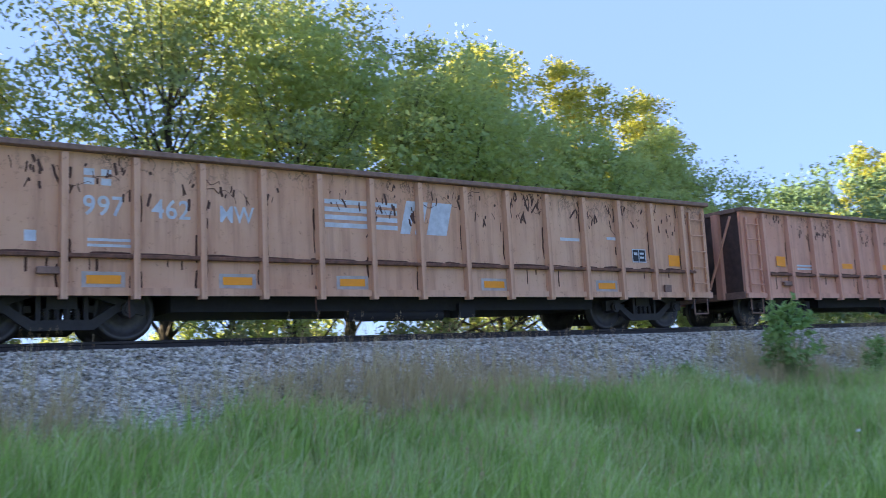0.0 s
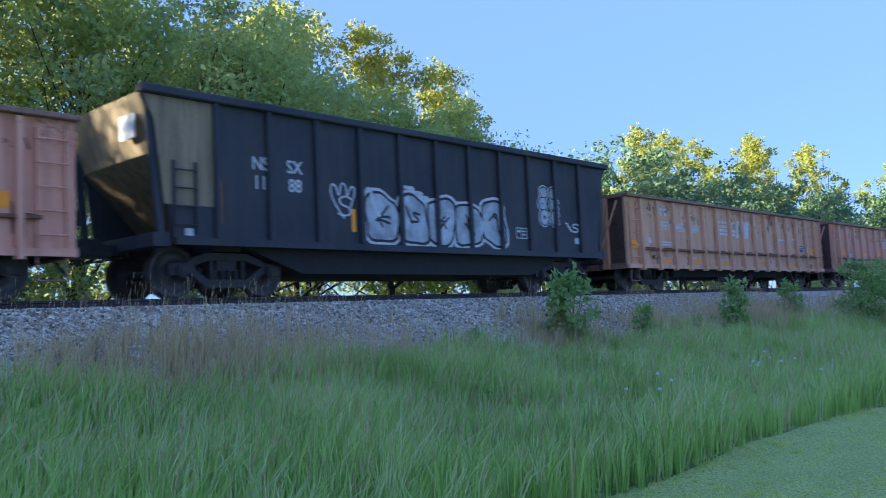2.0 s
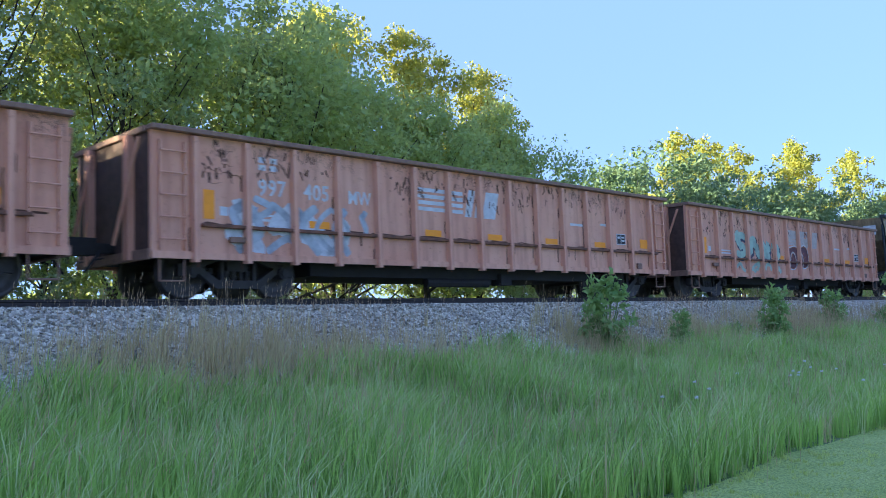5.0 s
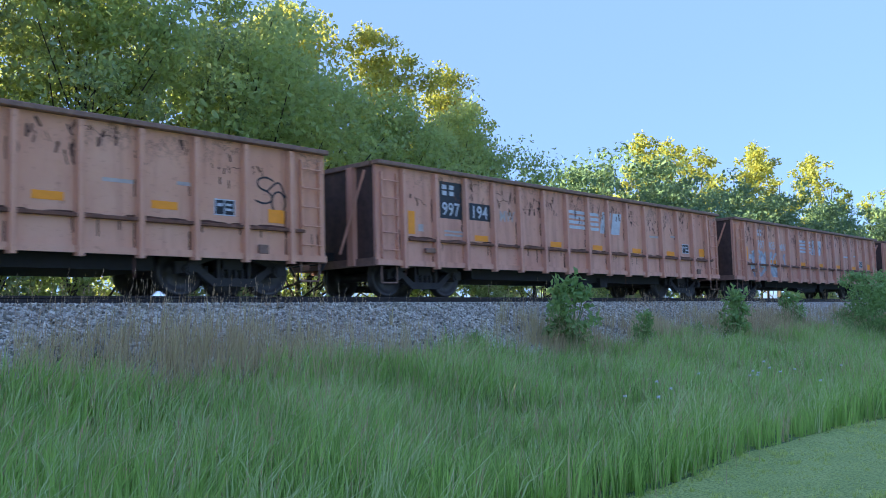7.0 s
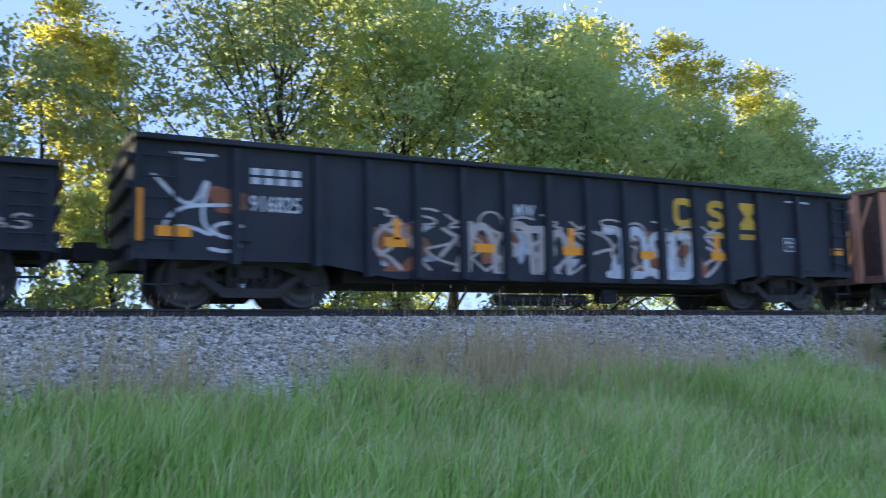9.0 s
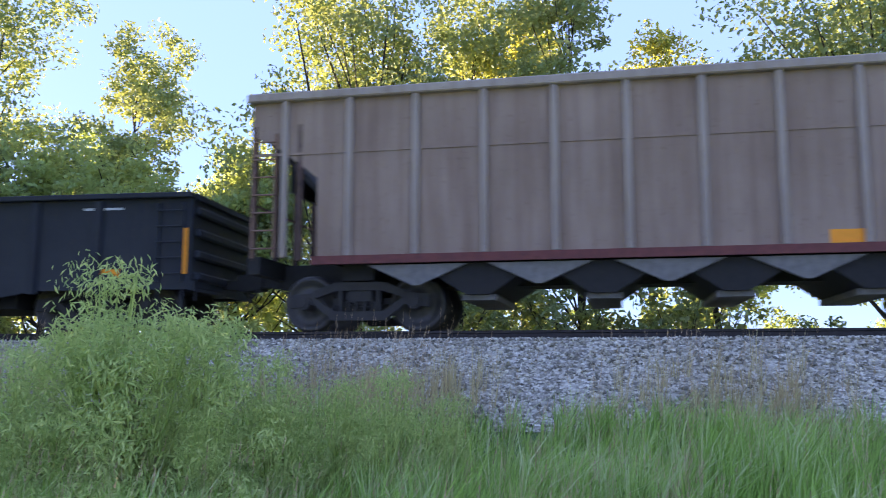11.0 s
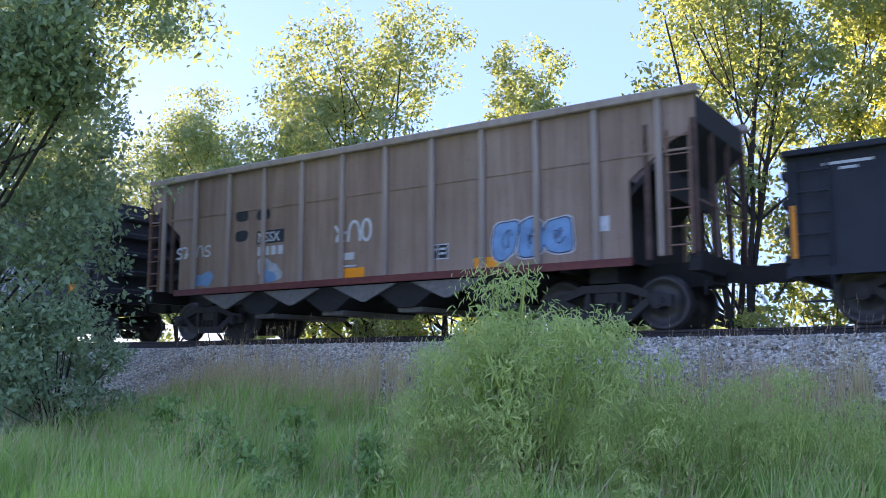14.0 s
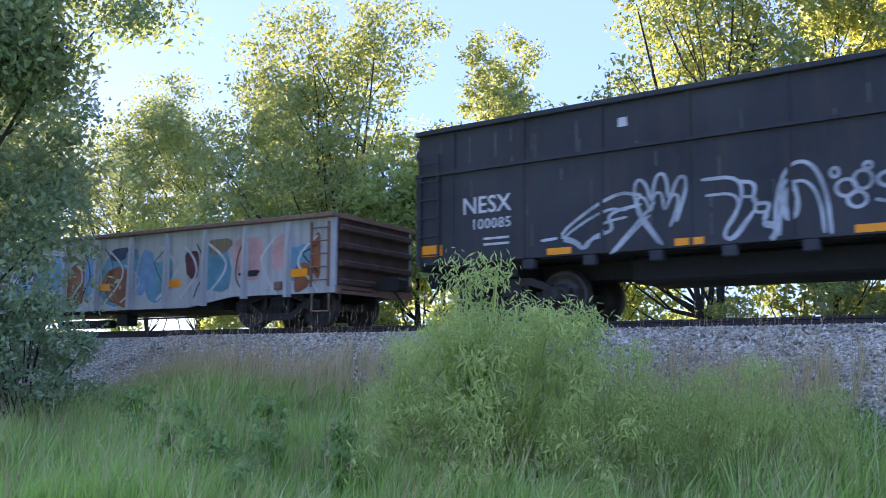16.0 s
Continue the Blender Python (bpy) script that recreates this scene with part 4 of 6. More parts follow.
def build_train():
    rng = random.Random(7)
    y = Y_PANEL
    # dark car far ahead
    car = hopper("dark grey steel hopper car on the track", 6.65, 0.92, 3.38, M_COAL, "coal", 11)
    put_on_track(car, 40.0)
    car = ns_gondola("faded rose gondola car with white striped emblem", M_ROSE, rng, None, False, logo_x=-0.6, backed=False)
    put_on_track(car, 24.25)
    car = ns_gondola("weathered tan gondola car with scraped upper panels", M_TAN, rng, ("997", "462"))
    put_on_track(car, 8.0)
    # black coal hopper
    car = hopper("black coal hopper car with white puffy graffiti", 6.75, 0.92, 3.36, M_COAL, "coal", 11)
    yy = y
    lettering("NS", -4.68, 2.22, 0.34, M_WHITE, car, yy, 1.0, 0.9, name="car_code")
    lettering("SX", -3.93, 2.22, 0.34, M_WHITE, car, yy, 1.0, 0.9, name="car_code")
    lettering("11", -4.66, 1.88, 0.34, M_WHITE, car, yy, 1.0, 0.9, name="car_number")
    lettering("88", -3.90, 1.88, 0.34, M_WHITE, car, yy, 1.0, 0.9, name="car_number")
    bubble_writing(car, -2.05, 2.35, 0.96, 2.10, yy, rng, M_SILVER, M_INK, 5, 0.075, 2)
    sprayed(car, [("wave", -2.15, 1.55, 0.5, 0.6), ("bolt", -1.0, 1.95, 0.8, 0.25)], 0.07, M_WHITE, yy - 0.008)
    puffy(car, [("loop", 3.76, 1.70, 0.24, 0.24), ("loop", 4.20, 1.70, 0.24, 0.24), ("loop", 3.72, 2.08, 0.22, 0.16), ("loop", 4.22, 2.08, 0.22, 0.16), ("loop", 3.80, 2.38, 0.18, 0.12), ("loop", 4.18, 2.38, 0.18, 0.12)], 0.13, yy, 0.6)
    sprayed(car, [("fan", -3.0, 1.45, 0.8, 0.7), ("ess", -2.75, 1.5, 0.35, 0.4)], 0.035, M_WHITE, yy)
    sprayed(car, [("bolt", 4.75, 1.5, 0.3, 0.22), ("ess", 5.05, 1.5, 0.3, 0.22)], 0.04, M_WHITE, yy)
    faint_bars(car, [(5.15, 5.32, 1.2, 1.36), (-6.0, -5.85, 1.0, 1.12)], yy, M_WHITE)
    reflector(car, -5.35, 1.6, yy, 0.10, 0.75)
    reflector(car, -2.36, 1.43, yy, 0.10, 0.45)
    reflector(car, 3.27, 1.40, yy, 0.10, 0.40)
    data_panel(car, 2.72, 1.26, yy, 0.42, 0.26)
    bm = bmesh.new()
    slab(bm, [(-6.36, 1.5), (-5.42, 1.5), (-5.42, 3.26), (-6.70, 3.26), (-6.52, 2.86)], yy - 0.001, yy + 0.003)
    part("end_bay_plate", bm, M_BUFF, car, "grimy ochre end plate")
    part("end_placard", blocks((-6.70, -6.68, -1.1, -0.6, 2.6, 3.0)), M_WHITE, car)
    put_on_track(car, -7.2)
    # pink gondola with aqua graffiti
    car = ns_gondola("pink gondola car with aqua and maroon graffiti", M_PINK, rng, None, False, logo_x=-0.8, backed=False, logo_mat=M_FAINT, lower=True)
    piece = [("ess", -4.55, 1.28, 0.62, 0.66), ("beak", -3.95, 1.22, 0.62, 0.62), ("bolt", -3.50, 1.22, 0.52, 0.62), ("line", -3.02, 1.24, 0.26, 0.58), ("star", -2.80, 1.24, 0.62, 0.62), ("bracket", -2.12, 1.24, 0.62, 0.42), ("wave", -4.62, 1.50, 0.42, 0.52)]
    sprayed(car, [(k, x + 0.06, z - 0.06, w, h) for k, x, z, w, h in piece], 0.27, M_NAVY, y, "graffiti_shadow")
    sprayed(car, [(k, x + 0.10, z, w, h) for k, x, z, w, h in piece[1:4]], 0.16, M_MAROON, y - 0.004, "graffiti_fill")
    sprayed(car, piece, 0.21, M_AQUA, y - 0.008)
    sprayed(car, [("wave", -4.6, 0.80, 0.6, 0.24), ("beak", -3.6, 0.76, 0.7, 0.32), ("arch", -2.6, 0.84, 0.4, 0.2), ("bolt", -1.9, 0.78, 0.45, 0.3)], 0.11, M_AQUA, y - 0.004)
    bars([(-0.84 + 0.03 * k, 0.95 - 0.02 * k, 1.84 + 0.125 * k, 1.89 + 0.125 * k) for k in range(4)] + [(0.35, 1.42, 1.76, 1.98)], M_FAINT, car, y, "faded_paint")
    bubble_writing(car, -0.9, 0.8, 0.90, 1.72, y, rng, M_MAROON, M_RUSTY, 2, 0.045)
    sprayed(car, [("arch", -0.7, 1.0, 0.5, 0.5), ("loop", 0.05, 0.9, 0.3, 0.6)], 0.06, M_FAINT, y - 0.008)
    put_on_track(car, -22.5)
    # salmon gondola with white patches
    car = ns_gondola("pink gondola car with white sprayed patches", M_PINK, rng, ("997", "405"), True, logo_x=-1.9, backed=False, lower=True)
    swirl_writing(car, -6.1, -3.2, 0.72, 1.72, y - 0.002, rng, M_SILVER, 10, 0.14, ((M_WHITE, 0.7), (M_BLUE, 0.25)))
    put_on_track(car, -38.7)
    car = ns_gondola("pink gondola car with dark number patches", M_PINK, rng, ("997", "194"), True, True, logo_x=-0.82, backed=False, lower=True)
    put_on_track(car, -54.95)
    car = ns_gondola("salmon gondola car with dark number patches", M_SALMON, rng, ("997", "304"), True, True, logo_x=-0.82, backed=False)
    sprayed(car, [("ess", 5.95, 1.6, 0.4, 0.5), ("wave", 6.2, 1.65, 0.6, 0.4), ("loop", 6.3, 1.45, 0.3, 0.4), ("loop", -6.5, 1.75, 0.5, 0.35), ("arch", -6.55, 1.4, 0.6, 0.45), ("ess", -6.35, 1.82, 0.25, 0.2)], 0.035, M_INK, y)
    put_on_track(car, -71.25)
    # black gondola with yellow mark
    car = csx_gondola("black gondola car with yellow mark and graffiti", rng, ("916825",), False)
    lettering("MW", -1.12, 1.58, 0.32, M_WHITE, car, y, squeeze=0.72, name="stencil")
    big_mark(car, 2.45, 1.58, 0.54, y)
    swirl_writing(car, -3.75, 3.75, 0.56, 1.45, y - 0.002, rng, M_FAINT, 26, 0.06, ((M_SILVER, 0.45), (M_RUSTY, 0.5), (M_INK, 0.9)))
    sprayed(car, [("arch", -2.05, 0.58, 0.55, 0.80), ("line", -2.25, 0.60, 0.30, 0.85), ("arch", -1.35, 0.58, 0.60, 0.86), ("line", -0.62, 0.58, 0.06, 0.85), ("arch", -0.45, 0.58, 0.45, 0.75), ("line", -0.9, 1.36, 0.4, 0.02)], 0.13, M_FAINT, y - 0.005)
    sprayed(car, [("bracket", 0.75, 0.62, 0.55, 0.82), ("arch", 1.25, 0.60, 0.50, 0.85), ("ess", 1.80, 0.62, 0.50, 0.80), ("line", 2.35, 0.60, 0.05, 0.85), ("bracket", 2.50, 0.62, 0.5, 0.75), ("line", 0.8, 0.62, 0.9, 0.0), ("line", 1.9, 0.62, 0.9, 0.0)], 0.15, M_WHITE, y - 0.006)
    sprayed(car, [(k, -3.7 + 0.62 * i, 1.30 + 0.05 * (i % 2), 0.5, 0.28) for i, k in enumerate(("bolt", "ess", "star", "arch", "ess", "bolt", "star", "ess", "arch", "bolt", "ess", "star"))], 0.04, M_FAINT, y - 0.007)
    bars([(1.05 + 0.5 * k, 1.12 + 0.5 * k, 0.8, 1.3) for k in range(4)], M_INK, car, y - 0.010, "graffiti_cut")
    sprayed(car, [("star", -7.1, 1.0, 1.1, 1.0), ("ess", -6.3, 0.8, 0.5, 0.45)], 0.055, M_WHITE, y - 0.004)
    swirl_writing(car, -6.2, -5.85, 1.4, 1.8, y - 0.002, rng, M_RUSTY, 3, 0.12, ((M_RUSTY, 0.8),))
    data_panel(car, 5.35, 1.18, y, 0.30, 0.28)
    for x, z, w in ((-6.79, 1.08, 0.48), (-3.35, 1.05, 0.40), (-1.72, 1.01, 0.40), (0.07, 1.02, 0.40), (1.77, 1.0, 0.34), (3.53, 1.02, 0.36), (6.92, 1.22, 0.34)):
        reflector(car, x, z, y - 0.01, w, 0.15)
    for x in (-3.33, 0.05, 3.5):
        reflector(car, x, 1.26, y - 0.01, 0.12, 0.34)
    put_on_track(car, -87.25)
    # low dark gondola
    car = gondola("low dark brown gondola car with white and maroon graffiti", 7.25, 0.76, 1.95, M_BLACK, [-5.95 + 1.18 * k for k in range(11)], None, 0.24, M_BLACK, 1.3, 0.12, end_ribs=3)
    flowing(car, -5.0, 0.5, 0.56, 1.72, y - 0.002, rng, M_SILVER, 46)
    for k in range(22):
        shard(car, 0.75 + 0.25 * k, rng.uniform(0.95, 1.5), rng.uniform(0.3, 0.5), rng.uniform(0.35, 0.5), y - 0.001 - 0.0007 * k, rng, (M_MAROON, M_INK, M_MAROON, M_ENDS, M_INK, M_NAVY, M_MAROON)[k % 7], M_SILVER)
    for i, kind in enumerate(("bolt", "bracket", "star", "bolt", "ess", "bracket", "bolt", "star", "bolt")):
        bm = bmesh.new()
        ribbon(bm, stroke(kind, 0.5 + 0.64 * i, 0.58 + 0.12 * (i % 2), 0.66, 1.16), 0.11, y - 0.018 - 0.0004 * i, 0)
        part("graffiti_stroke", bm, M_WHITE, car)
    sprayed(car, [("ess", 6.15, 1.05, 0.25, 0.2), ("bolt", 6.42, 1.05, 0.25, 0.2), ("ess", 6.70, 1.05, 0.25, 0.2)], 0.035, M_FAINT, y - 0.002)
    reflector(car, -6.43, 1.31, y, 0.40, 0.20)
    faint_bars(car, [(-5.3, -4.6, 1.62, 1.68), (-5.3, -4.6, 1.5, 1.56), (-5.3, -4.7, 0.82, 1.02)], y, M_RUSTY)
    put_on_track(car, -102.85)
    # first brown hopper
    car = hopper("brown steel hopper car with four unloading chutes", 6.45, 1.08, 3.72, M_BROWN, "bays", 12)
    hopper_marks(car, y, rng, False)
    put_on_track(car, -118.0)
    # two black gondolas
    car = csx_gondola("black gondola car with white numbers", rng, ("915", "599"), True, top=2.22, mark_z=1.66, z=1.26)
    sprayed(car, [("star", -7.0, 1.45, 0.5, 0.3), ("bolt", -6.9, 1.5, 0.4, 0.25)], 0.04, M_WHITE, y)
    sprayed(car, [("fan", -4.8, 0.72, 0.6, 0.35), ("bolt", -4.7, 0.75, 0.4, 0.3), ("ess", -0.3, 1.3, 0.4, 0.4)], 0.045, M_FAINT, y)
    for x, z, w in ((-6.98, 0.92, 0.42), (-3.51, 0.68, 0.48), (-1.81, 0.68, 0.48), (0.4, 0.70, 0.48), (2.6, 0.70, 0.48), (5.9, 0.95, 0.44)):
        reflector(car, x, z, y - 0.003, w, 0.14)
    put_on_track(car, -132.9)
    car = csx_gondola("black gondola car with blue white graffiti and yellow mark", rng, ("915", "61"), True, half=7.5)
    big_mark(car, 2.45, 1.62, 0.56, y)
    swirl_writing(car, -4.1, 0.0, 0.52, 1.75, y - 0.002, rng, M_SILVER, 34, 0.06, ((M_SILVER, 0.35), (M_BLUE, 0.4), (M_NAVY, 1.0)))
    flowing(car, -4.2, 0.2, 0.54, 1.60, y - 0.006, rng, M_WHITE, 14)
    sprayed(car, [("bolt", -3.7 + 0.62 * i, 1.40 + 0.12 * (i % 3), 0.32, 0.42) for i in range(6)], 0.07, M_SILVER, y - 0.008)
    sprayed(car, [("star", -3.95 + 0.72 * i, 0.54, 0.30, 0.26) for i in range(6)], 0.06, M_WHITE, y - 0.010)
    sprayed(car, [("fan", 1.6, 0.95, 0.55, 0.7), ("bolt", 1.75, 0.75, 0.3, 0.5), ("bolt", 0.75, 0.7, 0.45, 0.4)], 0.04, M_WHITE, y)
    bars([(5.2, 5.75, 1.5, 1.8), (5.2, 5.75, 1.2, 1.45)], M_RUSTY, car, y - 0.001, "paint_patch")
    bars([(5.25, 5.7, 1.16 - 0.09 * k, 1.21 - 0.09 * k) for k in range(4)] + [(5.05, 5.75, 2.14, 2.18)], M_WHITE, car, y - 0.002)
    reflector(car, 3.0, 1.17, y - 0.003, 0.12, 0.42)
    reflector(car, 5.5, 0.80, y - 0.003, 0.6, 0.06)
    reflector(car, -0.2, 1.1, y - 0.012, 0.12, 0.36)
    put_on_track(car, -149.1)
    # second brown hopper
    car = hopper("brown steel hopper car with blue graffiti", 6.6, 1.08, 3.72, M_BROWN, "bays", 12)
    hopper_marks(car, y, rng, True)
    put_on_track(car, -164.55)
    # deep black car
    car = high_side("black high-sided car with white outline graffiti", 6.85, 1.05, 3.50, M_COAL)
    y = -1.463
    lettering("NESX", -5.84, 1.90, 0.42, M_WHITE, car, y, 1.02, 0.95, name="car_code")
    lettering("100085", -5.66, 1.62, 0.25, M_WHITE, car, y, 1.1, name="car_number")
    faint_bars(car, [(-5.4, -4.9, 1.42, 1.46), (-5.4, -4.9, 1.32, 1.36)], y, M_WHITE)
    # outline writing: sweeps side by side, no letters
    sprayed(car, [("beak", -4.02, 1.05, 1.5, 0.95), ("line", -3.05, 1.02, 0.75, 0.75), ("fan", -2.75, 1.10, 1.1, 1.12), ("bracket", -1.58, 1.08, 0.75, 0.95), ("bolt", -1.05, 1.05, 0.6, 0.9), ("arch", -0.56, 1.08, 0.74, 1.05), ("loop", -0.46, 1.32, 0.22, 0.58)], 0.055, M_SILVER, y - 0.003, inner=0.06)
    sprayed(car, [("loop", 0.20, 1.86, 0.11, 0.13), ("loop", 0.26, 1.58, 0.26, 0.24), ("loop", 0.48, 1.66, 0.24, 0.26), ("loop", 0.40, 1.42, 0.24, 0.22), ("ess", 0.74, 1.46, 0.30, 0.42), ("loop", 0.98, 1.82, 0.12, 0.12), ("loop", 0.62, 1.92, 0.10, 0.10)], 0.05, M_SILVER, y - 0.003)
    sprayed(car, [("ess", 1.10, 1.08, 0.92, 0.92), ("arch", 1.85, 0.94, 0.62, 1.18), ("loop", 2.52, 1.78, 0.42, 0.48), ("bracket", 2.50, 1.32, 0.52, 0.50), ("arch", 3.06, 1.04, 0.50, 1.0), ("ess", 3.50, 1.34, 0.42, 0.62), ("line", 2.95, 1.90, 0.06, 0.06)], 0.065, M_SILVER, y - 0.003, inner=0.05)
    sprayed(car, [("loop", 3.80, 1.80, 0.28, 0.15), ("loop", 4.14, 1.76, 0.28, 0.15), ("line", 4.06, 1.84, 0.1, 0.0), ("beak", 3.62, 1.20, 0.85, 0.45), ("arch", 3.75, 1.02, 0.82, 0.62), ("line", 4.0, 1.38, 0.45, -0.02), ("line", 4.0, 1.30, 0.48, -0.02), ("line", -4.28, 1.32, 0.3, 0.02)], 0.05, M_SILVER, y - 0.003)
    # pale runs of rain-washed dirt
    for _ in range(46):
        x, ln = rng.uniform(-6.6, 6.4), rng.uniform(0.15, 0.55)
        upper = rng.random() < 0.55
        z = rng.uniform(2.75, 3.4) if upper else rng.uniform(1.5, 2.6)
        bm = bmesh.new()
        ribbon(bm, [(x, z), (x + rng.uniform(-0.01, 0.01), z - ln * 0.5), (x, max(z - ln, 1.1 if not upper else 2.74))], rng.uniform(0.012, 0.04), -1.4035 if upper else y + 0.0005)
        part("dirt_run", bm, M_DIRT, car)
    data_panel(car, 5.0, 1.22, y, 0.46, 0.32)
    for x, z in ((-6.5, 1.3), (-3.95, 1.13), (-1.79, 1.13), (0.69, 1.13), (3.11, 1.13), (5.63, 1.36)):
        reflector(car, x, z, y - 0.004, 0.44, 0.2 if abs(x) > 5 else 0.11)
    faint_bars(car, [(-2.9, -2.75, 3.05, 3.2), (5.5, 5.95, 2.95, 2.98)], -1.404, M_WHITE)
    put_on_track(car, -179.4)
    # grey gondola, sprayed all over
    y = Y_PANEL
    car = gondola("grey gondola car sprayed with colourful shapes", 7.4, 0.66, 2.2, M_GREYCAR, [-6.4 + 1.15 * k for k in range(12)], None, 0.2, M_RIM, 1.0, 0.12, end_ribs=4, end_paint=M_ENDS)
    for x, z, rx, rz, m in ((5.16, 1.45, 0.36, 0.5, M_SKIN), (5.2, 1.12, 0.26, 0.07, M_INK), (3.55, 1.4, 0.22, 0.28, M_MAROON), (1.2, 1.2, 0.65, 0.6, M_TEALCAR), (1.2, 1.0, 0.45, 0.45, M_RUSTY), (2.5, 1.1, 0.4, 0.5, M_TEALCAR), (-0.3, 1.1, 0.35, 0.55, M_RUSTY), (6.5, 1.3, 0.3, 0.35, M_TEALCAR), (-2.0, 1.2, 0.6, 0.5, M_BLUE), (6.6, 1.0, 0.2, 0.3, M_RUSTY), (1.2, 1.75, 0.3, 0.14, M_NAVY), (4.3, 1.3, 0.4, 0.5, M_TEALCAR), (4.35, 1.75, 0.3, 0.18, M_BUFF), (6.05, 1.5, 0.22, 0.4, M_SKIN), (0.3, 1.2, 0.3, 0.5, M_BLUE), (2.1, 1.3, 0.25, 0.5, M_BLUE), (6.95, 1.4, 0.12, 0.4, M_RUSTY), (-1.2, 1.3, 0.35, 0.5, M_TEALCAR), (-3.6, 1.2, 0.5, 0.5, M_RUSTY)):
        bm = bmesh.new()
        blob(bm, x, z, rx, rz, y - 0.003 - 0.00005 * len(car.children), rng, 0.12)
        part("graffiti_fill", bm, m, car)
    swirl_writing(car, -5.5, 7.0, 0.6, 1.95, y - 0.008, rng, M_WHITE, 14, 0.06, ())
    swirl_writing(car, -5.5, 7.0, 0.6, 1.95, y - 0.010, rng, M_INK, 10, 0.03, ())
    for x in (6.5, 3.0, 0.7):
        reflector(car, x, 1.08 if x > 6 else 1.0, y - 0.012, 0.46, 0.16)
    put_on_track(car, -195.75)
    car = gondola("grey gondola car with sprayed sides on the track", 7.4, 0.66, 2.2, M_GREYCAR, [-6.4 + 1.15 * k for k in range(12)], None, 0.2, M_RIM, 1.0, 0.12, end_ribs=4, end_paint=M_ENDS)
    swirl_writing(car, -5.5, 7.0, 0.6, 1.95, y - 0.008, rng, M_SILVER, 20, 0.1, ((M_BLUE, 0.4), (M_RUSTY, 0.3)))
    put_on_track(car, -212.0)


def hopper_marks(car, y, rng, second):
    if second:
        for x, z in ((-3.42, 2.66), (-2.77, 2.63), (-3.42, 2.22)):
            bm = bmesh.new()
            blob(bm, x, z, 0.20, 0.12, y, rng, 0.03)
            part("paint_patch", bm, M_PATCH, car, "dark round patch")
        bars([(-2.95, -2.15, 2.0, 2.28)], M_PATCH, car, y, "number_patch")
        lettering("NSSX", -2.92, 2.04, 0.29, M_WHITE, car, y - 0.004, 1.0, 0.92, name="car_code")
        bars([(-2.92 + 0.2 * k, -2.78 + 0.2 * k, 1.75, 1.94) for k in range(4)], M_WHITE, car, y)
        sprayed(car, [("ess", -5.55, 1.85, 0.2, 0.25), ("bracket", -5.35, 1.85, 0.2, 0.25), ("arch", -4.85, 1.85, 0.2, 0.25), ("ess", -4.6, 1.85, 0.2, 0.25)], 0.045, M_WHITE, y)
        sprayed(car, [("star", -0.75, 1.85, 0.3, 0.4), ("arch", -0.4, 1.85, 0.3, 0.4), ("loop", -0.05, 1.85, 0.22, 0.42)], 0.06, M_WHITE, y)
        for x, z, w, h, m in ((-4.6, 1.34, 0.26, 0.17, M_BLUE), (-2.58, 1.42, 0.34, 0.22, M_SILVER), (-2.6, 1.3, 0.2, 0.14, M_BLUE)):
            bm = bmesh.new()
            blob(bm, x, z, w, h, y - 0.001 * (w < 0.21), rng, 0.2)
            part("graffiti_fill", bm, m, car)
        bubble_writing(car, 2.9, 4.45, 1.18, 1.95, y - 0.003, rng, M_BLUE, M_NAVY, 3, 0.03)
        data_panel(car, 1.55, 1.36, y, 0.42, 0.28)
        bars([(-0.5, -0.25, 1.5, 1.64), (-0.55, -0.2, 1.36, 1.39), (-0.55, -0.2, 1.30, 1.33), (4.9, 5.1, 1.6, 1.85)], M_WHITE, car, y)
    else:
        bars([(3.2, 3.75, 1.30 + k * 0.07, 1.34 + k * 0.07) for k in range(6)], M_AQUA, car, y)
        bars([(4.98, 5.18, 1.46, 1.62)], M_SILVER, car, y)
    for x in (-0.24, 2.78) if second else (2.41, 5.20):
        reflector(car, x, 1.22, y, 0.5, 0.22)


build_train()

# ---------------------------------------------------------------- ground, ballast, track
PROFILE = [(-900, 0.0), (-60, 0.0), (-6, 0.0), (2.6, 0.0), (3.6, 0.02), (5.0, 0.05), (6.5, 0.12), (8.0, 0.35), (9.0, 0.62), (9.7, 0.85), (10.3, 1.10), (11.0, 1.42), (11.75, 1.84), (12.2, 1.86), (15.8, 1.86), (16.3, 1.84), (18.0, 1.15), (20, 0.95), (26, 0.85), (60, 0.7), (300, 0.2), (3000, 0.0)]


def ground_z(x, y):
    """Height of the ground: the lawn, the bank, the bed of the track."""
    ys, zs = [p[0] for p in PROFILE], [p[1] for p in PROFILE]
    z = np.interp(y - bend(x) * np.clip((np.asarray(y) - 4.0) / 5.0, 0, 1), ys, zs)
    wob = 0.05 * np.sin(x * 0.7 + y * 0.9) + 0.04 * np.sin(x * 1.9 - y * 1.3) + 0.03 * np.sin(x * 0.31)
    return z + wob * np.clip((y - 4.5) / 2, 0, 1) * np.clip((11.2 - y) / 1.5, 0, 1)


